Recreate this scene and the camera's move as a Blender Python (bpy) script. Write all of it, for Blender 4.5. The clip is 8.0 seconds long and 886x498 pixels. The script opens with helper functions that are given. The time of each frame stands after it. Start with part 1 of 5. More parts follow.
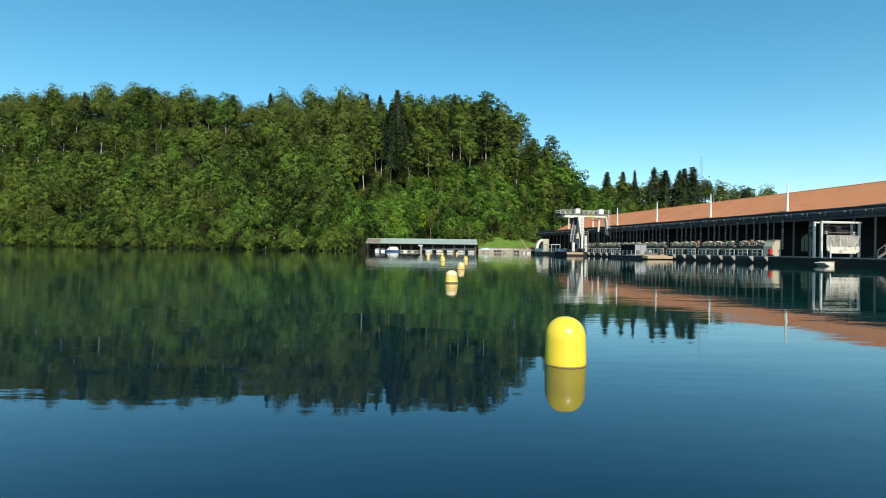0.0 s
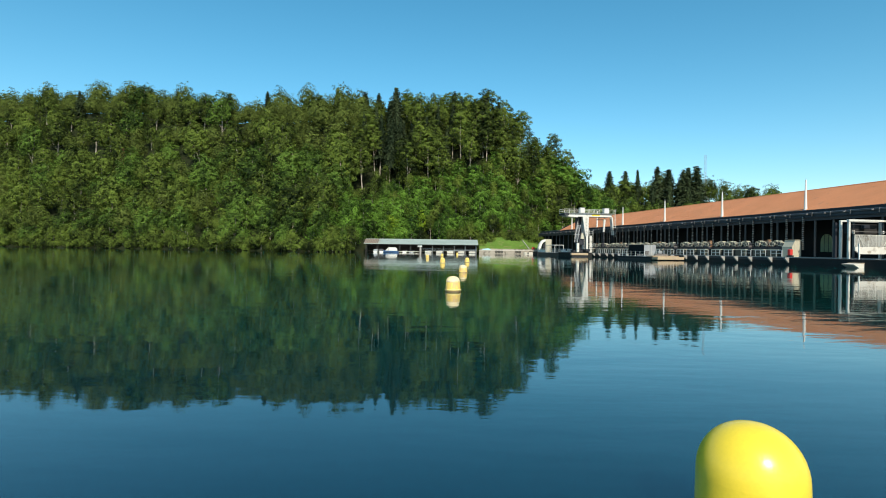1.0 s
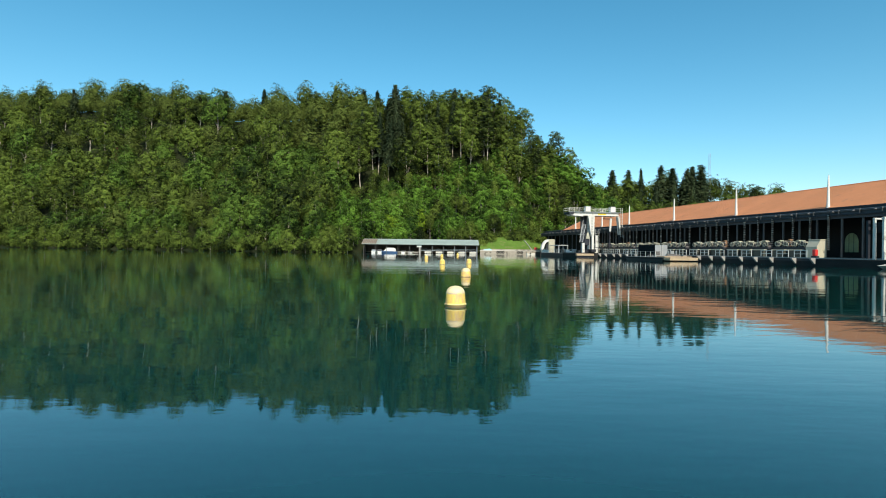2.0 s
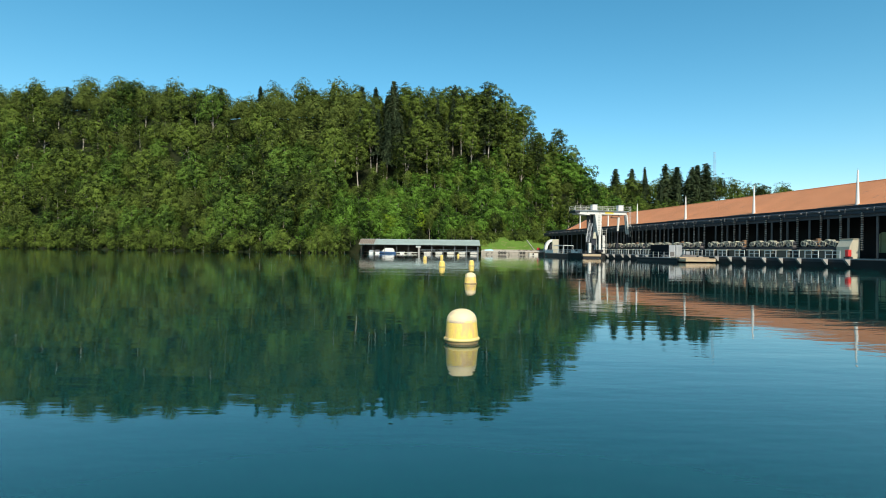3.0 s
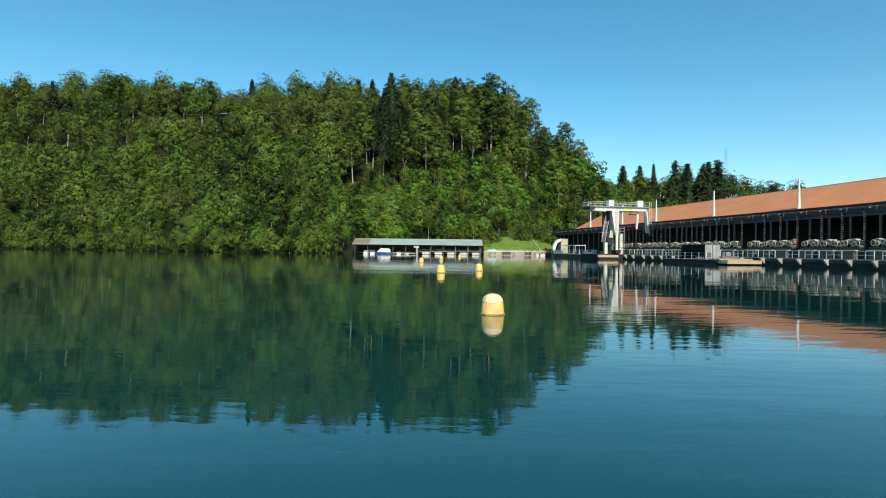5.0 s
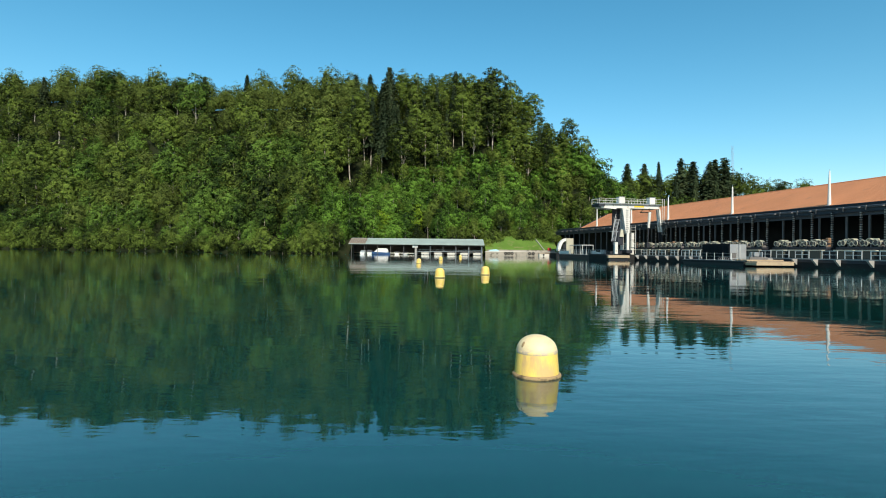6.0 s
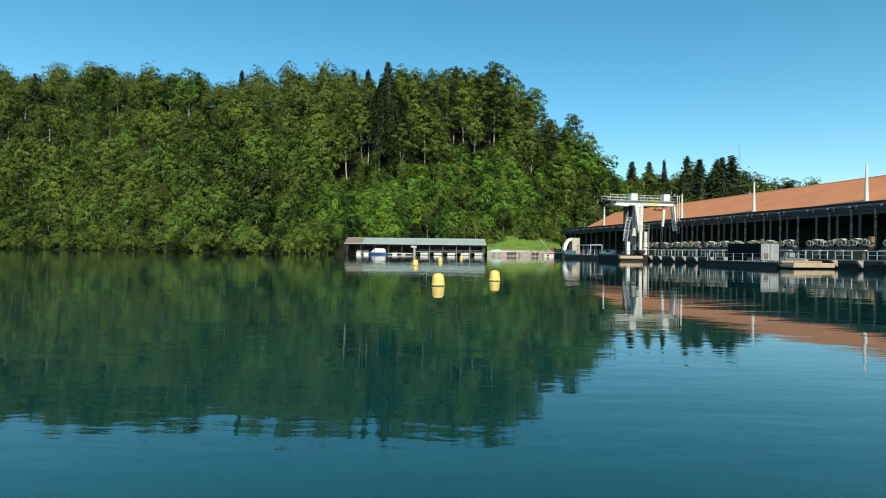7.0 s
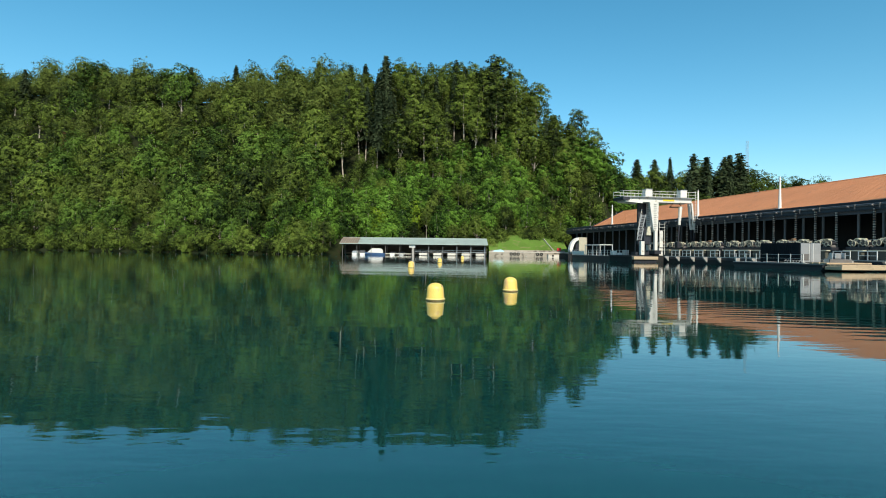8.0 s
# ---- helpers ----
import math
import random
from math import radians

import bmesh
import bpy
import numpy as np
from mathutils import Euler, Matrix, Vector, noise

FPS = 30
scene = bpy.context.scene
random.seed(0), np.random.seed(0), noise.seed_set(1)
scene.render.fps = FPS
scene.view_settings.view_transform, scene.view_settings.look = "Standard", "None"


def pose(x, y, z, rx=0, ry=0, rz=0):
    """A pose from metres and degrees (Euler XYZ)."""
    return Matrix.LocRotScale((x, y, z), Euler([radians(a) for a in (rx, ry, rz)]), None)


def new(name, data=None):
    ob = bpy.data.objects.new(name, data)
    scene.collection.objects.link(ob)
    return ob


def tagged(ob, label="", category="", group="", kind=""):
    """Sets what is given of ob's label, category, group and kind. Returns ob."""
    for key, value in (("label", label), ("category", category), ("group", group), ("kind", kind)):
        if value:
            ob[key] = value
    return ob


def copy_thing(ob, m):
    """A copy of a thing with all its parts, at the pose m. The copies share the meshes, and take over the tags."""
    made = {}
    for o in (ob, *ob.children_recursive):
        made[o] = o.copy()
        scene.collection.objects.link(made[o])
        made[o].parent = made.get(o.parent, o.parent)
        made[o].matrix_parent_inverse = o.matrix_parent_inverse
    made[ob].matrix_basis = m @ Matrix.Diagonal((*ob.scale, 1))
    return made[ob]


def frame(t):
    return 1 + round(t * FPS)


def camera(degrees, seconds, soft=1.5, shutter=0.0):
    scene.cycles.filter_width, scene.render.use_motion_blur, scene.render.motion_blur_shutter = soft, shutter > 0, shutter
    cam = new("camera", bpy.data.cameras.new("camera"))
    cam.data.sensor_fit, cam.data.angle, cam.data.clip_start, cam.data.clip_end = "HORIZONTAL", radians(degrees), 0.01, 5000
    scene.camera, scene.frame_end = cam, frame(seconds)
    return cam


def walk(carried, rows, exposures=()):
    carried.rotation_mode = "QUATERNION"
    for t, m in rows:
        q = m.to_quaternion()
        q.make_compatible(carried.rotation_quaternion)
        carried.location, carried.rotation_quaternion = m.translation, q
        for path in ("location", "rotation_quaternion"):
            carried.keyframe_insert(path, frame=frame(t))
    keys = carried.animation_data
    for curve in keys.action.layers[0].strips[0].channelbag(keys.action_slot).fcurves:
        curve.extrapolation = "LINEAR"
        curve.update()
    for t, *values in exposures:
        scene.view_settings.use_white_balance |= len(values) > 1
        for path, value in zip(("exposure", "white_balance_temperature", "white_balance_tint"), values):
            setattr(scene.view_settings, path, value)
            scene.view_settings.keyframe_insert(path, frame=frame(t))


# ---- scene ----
LENGTH, EYE = 49.0, 1.69
cam = camera(80.0, 8.0, soft=1.0)
# seconds, part of the whole way, pitch and lean in degrees
ROWS = [
    (0.0, 0.0, -0.12, -0.74), (0.5, 0.0469, -0.09, -0.72), (1.0, 0.0967, -0.05, -0.70), (1.5, 0.148, -0.03, -0.68),
    (3.0, 0.3247, 0.03, -0.64), (3.5, 0.3858, 0.04, -0.63), (4.0, 0.4473, 0.05, -0.62), (4.5, 0.5114, 0.06, -0.63),
    (6.0, 0.7147, 0.06, -0.65), (6.5, 0.7845, 0.06, -0.65), (7.0, 0.8554, 0.07, -0.65), (7.5, 0.9269, 0.08, -0.66),
    (8.0, 0.9996, 0.09, -0.66),
]
walk(cam, [(t, pose(0.0048 * LENGTH * s, LENGTH * s, EYE, 90 + pitch, lean, 0)) for t, s, pitch, lean in ROWS])

# ---- sky and sun: a clear morning, the sun high behind the camera and a little to its right ----
SUN_HEIGHT, SUN_TURN = 38.0, 12.0
world = bpy.data.worlds.new("sky")
scene.world = world
world.use_nodes = True
wt = world.node_tree
sky = wt.nodes.new("ShaderNodeTexSky")
sky.sky_type, sky.sun_disc = "NISHITA", False
sky.sun_elevation, sky.sun_rotation = radians(SUN_HEIGHT), radians(180 - SUN_TURN)
sky.altitude, sky.air_density, sky.dust_density, sky.ozone_density = 400, 1.0, 0.6, 2.0
wt.nodes["Background"].inputs["Strength"].default_value = 0.167
vivid = wt.nodes.new("ShaderNodeHueSaturation")
vivid.inputs["Hue"].default_value, vivid.inputs["Saturation"].default_value = 0.475, 1.30
wt.links.new(sky.outputs[0], vivid.inputs["Color"])
wt.links.new(vivid.outputs[0], wt.nodes["Background"].inputs["Color"])
sun_data = bpy.data.lights.new("sun", "SUN")
sun_data.energy, sun_data.angle, sun_data.color = 5.2, radians(0.53), (1.0, 0.92, 0.77)
sun = new("sun", sun_data)
to_sun = Vector((math.sin(radians(SUN_TURN)) * math.cos(radians(SUN_HEIGHT)),
                 -math.cos(radians(SUN_TURN)) * math.cos(radians(SUN_HEIGHT)), math.sin(radians(SUN_HEIGHT))))
sun.rotation_euler = to_sun.to_track_quat("Z", "Y").to_euler()


# ---- materials ----
def shade(name, colour, rough=0.6, metal=0.0, scale=3.0, spread=0.25, stain=None, stain_share=0.45, bump=0.15, spec=0.5, fine=9.0,
          stretch=(1, 1, 1), dents=0.02):
    """A surface with two scales of colour change, stains and relief. scale: features to the metre."""
    m = bpy.data.materials.new(name)
    m.use_nodes = True
    nt = m.node_tree
    b = nt.nodes["Principled BSDF"]
    b.inputs["Roughness"].default_value = rough
    b.inputs["Metallic"].default_value = metal
    b.inputs["Specular IOR Level"].default_value = spec
    co = nt.nodes.new("ShaderNodeTexCoord")
    mp = nt.nodes.new("ShaderNodeMapping")
    mp.inputs["Scale"].default_value = stretch
    nt.links.new(co.outputs["Object"], mp.inputs[0])
    big, small = nt.nodes.new("ShaderNodeTexNoise"), nt.nodes.new("ShaderNodeTexNoise")
    big.inputs["Scale"].default_value, big.inputs["Detail"].default_value = scale * 0.3, 5
    small.inputs["Scale"].default_value, small.inputs["Detail"].default_value = scale * fine, 4
    for n in (big, small):
        nt.links.new(mp.outputs[0], n.inputs["Vector"])
    info = nt.nodes.new("ShaderNodeObjectInfo")
    add = nt.nodes.new("ShaderNodeMath")
    add.operation = "ADD"
    nt.links.new(big.outputs["Fac"], add.inputs[0])
    nt.links.new(small.outputs["Fac"], add.inputs[1])
    rnd = nt.nodes.new("ShaderNodeMath")
    rnd.operation, rnd.inputs[1].default_value = "MULTIPLY_ADD", 0.3
    nt.links.new(info.outputs["Random"], rnd.inputs[0])
    nt.links.new(add.outputs[0], rnd.inputs[2])
    ramp = nt.nodes.new("ShaderNodeMapRange")
    ramp.inputs["From Min"].default_value, ramp.inputs["From Max"].default_value = 0.65, 1.65
    ramp.inputs["To Min"].default_value, ramp.inputs["To Max"].default_value = 1 - spread, 1 + spread
    nt.links.new(rnd.outputs[0], ramp.inputs["Value"])
    mul = nt.nodes.new("ShaderNodeVectorMath")
    mul.operation = "SCALE"
    mul.inputs[0].default_value = colour
    nt.links.new(ramp.outputs[0], mul.inputs["Scale"])
    out = mul.outputs[0]
    if stain:
        patch = nt.nodes.new("ShaderNodeTexNoise")
        patch.inputs["Scale"].default_value, patch.inputs["Detail"].default_value = scale * 0.8, 8
        nt.links.new(mp.outputs[0], patch.inputs["Vector"])
        cut = nt.nodes.new("ShaderNodeMapRange")
        cut.inputs["From Min"].default_value, cut.inputs["From Max"].default_value = 1 - stain_share, 1.12 - stain_share
        nt.links.new(patch.outputs["Fac"], cut.inputs["Value"])
        mix = nt.nodes.new("ShaderNodeMix")
        mix.data_type = "RGBA"
        nt.links.new(cut.outputs[0], mix.inputs["Factor"])
        nt.links.new(out, mix.inputs["A"])
        mix.inputs["B"].default_value = (*stain, 1)
        out = mix.outputs["Result"]
    nt.links.new(out, b.inputs["Base Color"])
    if bump:
        bn = nt.nodes.new("ShaderNodeBump")
        bn.inputs["Strength"].default_value, bn.inputs["Distance"].default_value = bump, dents
        nt.links.new(small.outputs["Fac"], bn.inputs["Height"])
        nt.links.new(bn.outputs[0], b.inputs["Normal"])
    return m


def leaf_shade(name, low, high, tint_scale=0.26, glow=0.28):
    """Leaves: colour by clump, by tree and by light-and-shade patch of the slope, with light passing through."""
    m = bpy.data.materials.new(name)
    m.use_nodes = True
    nt = m.node_tree
    b = nt.nodes["Principled BSDF"]
    b.inputs["Roughness"].default_value, b.inputs["Specular IOR Level"].default_value = 0.65, 0.05
    geo, info = nt.nodes.new("ShaderNodeNewGeometry"), nt.nodes.new("ShaderNodeObjectInfo")
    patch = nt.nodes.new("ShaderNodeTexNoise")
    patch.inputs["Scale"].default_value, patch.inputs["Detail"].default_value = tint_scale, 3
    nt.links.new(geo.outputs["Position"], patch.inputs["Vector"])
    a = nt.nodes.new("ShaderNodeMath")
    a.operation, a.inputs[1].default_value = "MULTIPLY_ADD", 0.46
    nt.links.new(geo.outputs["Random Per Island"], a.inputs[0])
    # patch noise swings leaf tone, putting crown-scale light and shade into the colour
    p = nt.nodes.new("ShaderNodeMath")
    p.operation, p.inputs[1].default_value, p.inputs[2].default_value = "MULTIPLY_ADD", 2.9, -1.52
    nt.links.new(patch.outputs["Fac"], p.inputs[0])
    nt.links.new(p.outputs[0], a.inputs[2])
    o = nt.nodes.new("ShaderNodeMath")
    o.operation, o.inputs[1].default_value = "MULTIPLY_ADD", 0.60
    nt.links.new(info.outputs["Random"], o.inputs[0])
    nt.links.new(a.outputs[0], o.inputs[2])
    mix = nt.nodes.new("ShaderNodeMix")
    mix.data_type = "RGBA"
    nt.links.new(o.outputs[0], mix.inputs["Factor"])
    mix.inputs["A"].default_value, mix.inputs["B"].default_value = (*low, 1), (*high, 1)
    nt.links.new(mix.outputs["Result"], b.inputs["Base Color"])
    tr = nt.nodes.new("ShaderNodeBsdfTranslucent")
    nt.links.new(mix.outputs["Result"], tr.inputs["Color"])
    both = nt.nodes.new("ShaderNodeMixShader")
    both.inputs[0].default_value = glow
    nt.links.new(b.outputs[0], both.inputs[1])
    nt.links.new(tr.outputs[0], both.inputs[2])
    nt.links.new(both.outputs[0], nt.nodes["Material Output"].inputs["Surface"])
    return m


def water_shade():
    m = bpy.data.materials.new("lake water")
    m.use_nodes = True
    nt = m.node_tree
    b = nt.nodes["Principled BSDF"]
    b.inputs["Roughness"].default_value, b.inputs["IOR"].default_value = 0.025, 1.74
    b.inputs["Specular Tint"].default_value = (0.74, 0.93, 1.0, 1)
    b.subsurface_method = "BURLEY"
    b.inputs["Subsurface Weight"].default_value, b.inputs["Subsurface Scale"].default_value = 1.0, 1.5
    b.inputs["Subsurface Radius"].default_value = (1.0, 1.0, 1.0)
    geo = nt.nodes.new("ShaderNodeNewGeometry")
    mp = nt.nodes.new("ShaderNodeMapping")
    mp.inputs["Scale"].default_value = (0.35, 1.0, 1.0)
    nt.links.new(geo.outputs["Position"], mp.inputs[0])
    swell, ripple, calm = (nt.nodes.new("ShaderNodeTexNoise") for _ in range(3))
    swell.inputs["Scale"].default_value, swell.inputs["Detail"].default_value = 0.35, 2
    ripple.inputs["Scale"].default_value, ripple.inputs["Detail"].default_value = 2.6, 3
    calm.inputs["Scale"].default_value, calm.inputs["Detail"].default_value = 0.035, 2
    for n in (swell, ripple):
        nt.links.new(mp.outputs[0], n.inputs["Vector"])
    nt.links.new(geo.outputs["Position"], calm.inputs["Vector"])
    amount = nt.nodes.new("ShaderNodeMapRange")
    amount.inputs["From Min"].default_value, amount.inputs["From Max"].default_value = 0.40, 0.65
    amount.inputs["To Min"].default_value, amount.inputs["To Max"].default_value = 0.25, 0.8
    nt.links.new(calm.outputs["Fac"], amount.inputs["Value"])
    mul = nt.nodes.new("ShaderNodeMath")
    mul.operation = "MULTIPLY"
    nt.links.new(ripple.outputs["Fac"], mul.inputs[0])
    nt.links.new(amount.outputs[0], mul.inputs[1])
    both = nt.nodes.new("ShaderNodeMath")
    both.operation, both.inputs[1].default_value = "MULTIPLY_ADD", 2.2
    nt.links.new(swell.outputs["Fac"], both.inputs[0])
    nt.links.new(mul.outputs[0], both.inputs[2])
    # a fading wake: short parallel waves in a narrow band across the lake
    def dot(vx, vy, shift):
        n = nt.nodes.new("ShaderNodeVectorMath")
        n.operation = "DOT_PRODUCT"
        n.inputs[1].default_value = (vx, vy, 0)
        nt.links.new(geo.outputs["Position"], n.inputs[0])
        return math_node("ADD", n.outputs["Value"], shift)

    def math_node(kind, first, second=None):
        n = nt.nodes.new("ShaderNodeMath")
        n.operation = kind
        nt.links.new(first, n.inputs[0])
        if isinstance(second, (int, float)):
            n.inputs[1].default_value = second
        elif second is not None:
            nt.links.new(second, n.inputs[1])
        return n.outputs[0]

    def fade(value, begin, end):
        n = nt.nodes.new("ShaderNodeMapRange")
        n.interpolation_type = "SMOOTHSTEP"
        n.inputs["From Min"].default_value, n.inputs["From Max"].default_value = begin, end
        nt.links.new(value, n.inputs["Value"])
        return n.outputs[0]

    across = math_node("ABSOLUTE", dot(0.894, 0.447, -36.65))
    band = math_node("SUBTRACT", fade(across, -1.0, 0.2), fade(across, 0.8, 3.4))
    band = math_node("MULTIPLY", band, math_node("SUBTRACT", fade(dot(0, 1, 0), 50, 58), fade(dot(0, 1, 0), 68, 82)))
    waves = math_node("SINE", math_node("ADD", dot(1.5, 10.8, 0), math_node("MULTIPLY", swell.outputs["Fac"], 4.0)))
    waves = math_node("MULTIPLY", math_node("MULTIPLY", waves, 0.12), band)
    total = math_node("ADD", both.outputs[0], waves)
    # the base colour runs from dark blue out on the lake to teal towards the dam
    apart = nt.nodes.new("ShaderNodeSeparateXYZ")
    nt.links.new(geo.outputs["Position"], apart.inputs[0])
    drift = nt.nodes.new("ShaderNodeMath")
    drift.operation, drift.inputs[1].default_value = "MULTIPLY_ADD", 14.0
    nt.links.new(calm.outputs["Fac"], drift.inputs[0])
    nt.links.new(apart.outputs["Y"], drift.inputs[2])
    teal_share = nt.nodes.new("ShaderNodeMapRange")
    teal_share.interpolation_type = "SMOOTHSTEP"
    teal_share.inputs["From Min"].default_value, teal_share.inputs["From Max"].default_value = 8.0, 26.0
    nt.links.new(drift.outputs[0], teal_share.inputs["Value"])
    hue = nt.nodes.new("ShaderNodeMix")
    hue.data_type = "RGBA"
    nt.links.new(teal_share.outputs[0], hue.inputs["Factor"])
    hue.inputs["A"].default_value, hue.inputs["B"].default_value = (0.0007, 0.0080, 0.022, 1), (0.003, 0.042, 0.037, 1)
    nt.links.new(hue.outputs["Result"], b.inputs["Base Color"])
    bn = nt.nodes.new("ShaderNodeBump")
    bn.inputs["Strength"].default_value, bn.inputs["Distance"].default_value = 1.0, 0.007
    nt.links.new(total, bn.inputs["Height"])
    nt.links.new(bn.outputs[0], b.inputs["Normal"])
    return m


def ground_shade():
    """Grass near the quay, brown woodland floor under the trees."""
    m = shade("grass and woodland floor", (0.018, 0.024, 0.009), 0.9, scale=0.8, spread=0.35, stain=(0.026, 0.022, 0.012), stain_share=0.42, bump=0.6, spec=0.1, dents=0.2)
    return m


WATER = water_shade()
GROUND = ground_shade()
GRASS = shade("mown grass", (0.105, 0.185, 0.030), 0.9, scale=0.9, spread=0.35, stain=(0.16, 0.185, 0.06), stain_share=0.46, bump=0.7, spec=0.1, dents=0.1)
YELLOW = shade("glossy yellow buoy plastic", (0.82, 0.61, 0.045), 0.30, scale=5.0, spread=0.08, stain=(0.50, 0.34, 0.06), stain_share=0.27, bump=0.04)
FADED = shade("sun-bleached yellow buoy plastic", (0.82, 0.57, 0.13), 0.45, scale=6.0, spread=0.2, stain=(0.66, 0.42, 0.17), stain_share=0.47, bump=0.1, stretch=(1, 1, 0.35))
CHALK = shade("chalky weathered buoy crown", (0.80, 0.63, 0.35), 0.55, scale=6.0, spread=0.12, stain=(0.64, 0.48, 0.30), stain_share=0.44, bump=0.08)
SCUM = shade("brown waterline scum", (0.20, 0.14, 0.06), 0.7, scale=8.0, spread=0.5, bump=0.4)
WORN = shade("grey worn shoulder band", (0.60, 0.47, 0.32), 0.6, scale=9.0, spread=0.3, stain=(0.80, 0.62, 0.22), stain_share=0.56, bump=0.15)
ALGAE = shade("brown algae-covered rim", (0.30, 0.20, 0.09), 0.7, scale=12.0, spread=0.4, stain=(0.10, 0.07, 0.035), stain_share=0.46, bump=0.4)
CRANE_PAINT = shade("dirty cream-white crane paint", (0.62, 0.60, 0.54), 0.5, scale=1.8, spread=0.14, stain=(0.34, 0.30, 0.24), stain_share=0.42, bump=0.08)
RIM = shade("scuffed pale yellow rim", (0.70, 0.54, 0.20), 0.55, scale=7.0, spread=0.2, stain=(0.34, 0.26, 0.14), stain_share=0.44, bump=0.1)
TILE = shade("orange clay roof tile", (0.64, 0.262, 0.120), 0.75, scale=0.7, spread=0.17, stain=(0.52, 0.23, 0.125), stain_share=0.38, bump=0.5, fine=14, spec=0.25)
STEEL_BLUE = shade("blue-grey painted sheet steel", (0.060, 0.064, 0.074), 0.6, scale=1.2, spread=0.3, stain=(0.040, 0.040, 0.042), stain_share=0.40, bump=0.15)
STEEL_DARK = shade("dark painted steel", (0.018, 0.020, 0.027), 0.5, scale=1.5, spread=0.25, bump=0.1)
COLUMN = shade("grey painted column steel", (0.13, 0.122, 0.115), 0.6, scale=2.0, spread=0.3, stain=(0.14, 0.10, 0.07), stain_share=0.38, bump=0.15)
RACK = shade("pale worn rack teeth", (0.40, 0.35, 0.28), 0.6, scale=1.2, spread=0.4, stain=(0.15, 0.09, 0.06), stain_share=0.52, bump=0.2)
CONCRETE = shade("weathered concrete", (0.33, 0.31, 0.28), 0.85, scale=1.2, spread=0.2, stain=(0.16, 0.15, 0.13), stain_share=0.40, bump=0.3)
# one near-black concrete for intake wall, plinth, gable and bridge
CONCRETE_DARK = shade("near-black mottled concrete", (0.026, 0.026, 0.025), 0.8, scale=1.4, spread=0.4, stain=(0.06, 0.056, 0.05), stain_share=0.36, bump=0.3, spec=0.2)
CONCRETE_PALE = shade("pale sunlit concrete", (0.62, 0.58, 0.50), 0.85, scale=1.4, spread=0.15, stain=(0.40, 0.36, 0.30), stain_share=0.40, bump=0.25)
WHITE = shade("white paint", (0.70, 0.69, 0.64), 0.45, scale=1.6, spread=0.08, stain=(0.52, 0.49, 0.42), stain_share=0.34, bump=0.05)
CREAM = shade("beige machine paint", (0.47, 0.44, 0.33), 0.5, scale=2.5, spread=0.14, stain=(0.28, 0.22, 0.15), stain_share=0.36, bump=0.08)
GREY = shade("galvanised steel", (0.48, 0.49, 0.49), 0.4, 0.6, scale=3.0, spread=0.15, bump=0.05)
RED = shade("red paint", (0.55, 0.035, 0.03), 0.45, scale=3.0, spread=0.15, bump=0.05)
SIGNAL = shade("yellow sign paint", (0.75, 0.55, 0.03), 0.45, scale=3.0, spread=0.1, bump=0.05)
BLUE = shade("blue boat tarpaulin", (0.06, 0.13, 0.28), 0.5, scale=3.0, spread=0.2, bump=0.2)
TIMBER = shade("weathered pale planks", (0.44, 0.33, 0.21), 0.8, scale=2.0, spread=0.25, stain=(0.26, 0.20, 0.14), stain_share=0.42, bump=0.3, stretch=(1, 4, 4))
BLACK = shade("black container paint", (0.008, 0.009, 0.012), 0.7, scale=2.0, spread=0.3, bump=0.05, spec=0.2)
WOOD_DARK = shade("dark creosoted timber", (0.06, 0.045, 0.035), 0.8, scale=2.0, spread=0.3, bump=0.25)
ROOF_GREEN = shade("grey-green weathered sheet roofing", (0.31, 0.375, 0.34), 0.55, scale=0.9, spread=0.2, stain=(0.27, 0.29, 0.25), stain_share=0.42, bump=0.15)
QUAYSTONE = shade("water-stained quay stone", (0.34, 0.30, 0.24), 0.85, scale=1.1, spread=0.25, stain=(0.15, 0.13, 0.10), stain_share=0.46, bump=0.4)
ROOF_RUST = shade("lichen-brown roof verge", (0.20, 0.15, 0.11), 0.7, scale=1.0, spread=0.25, bump=0.15)
RUBBER = shade("black tyre rubber", (0.02, 0.02, 0.021), 0.8, scale=6.0, spread=0.3, bump=0.2)
GLASS_DARK = shade("dark window glass", (0.015, 0.018, 0.022), 0.06, scale=2.0, spread=0.2, bump=0.0)
# near-black albedo: the deep shade of the interiors is put into the colour
INSIDE_SHADE = shade("hall lining with shade in its colour", (0.018, 0.016, 0.015), 0.85, scale=1.0, spread=0.3, bump=0.2)
BARK = shade("pale grey beech bark", (0.40, 0.355, 0.29), 0.85, scale=1.0, spread=0.3, stain=(0.13, 0.11, 0.085), stain_share=0.42, bump=0.4, stretch=(2, 2, 0.5))
BARK_DARK = shade("brown spruce bark", (0.10, 0.075, 0.055), 0.9, scale=1.2, spread=0.3, bump=0.5)
# near-black low colours put the shade of the gaps into the leaves
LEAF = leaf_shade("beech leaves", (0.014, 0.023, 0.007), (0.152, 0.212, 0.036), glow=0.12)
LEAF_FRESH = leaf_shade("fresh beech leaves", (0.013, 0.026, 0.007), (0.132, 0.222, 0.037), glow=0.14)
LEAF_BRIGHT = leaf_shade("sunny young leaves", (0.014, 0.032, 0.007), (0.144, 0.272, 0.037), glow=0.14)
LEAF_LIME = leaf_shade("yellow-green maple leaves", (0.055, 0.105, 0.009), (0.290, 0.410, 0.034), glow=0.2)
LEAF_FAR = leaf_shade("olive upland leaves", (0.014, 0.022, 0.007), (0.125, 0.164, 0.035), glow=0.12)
NEEDLE = leaf_shade("dark spruce needles", (0.022, 0.036, 0.018), (0.066, 0.090, 0.040), glow=0.12)
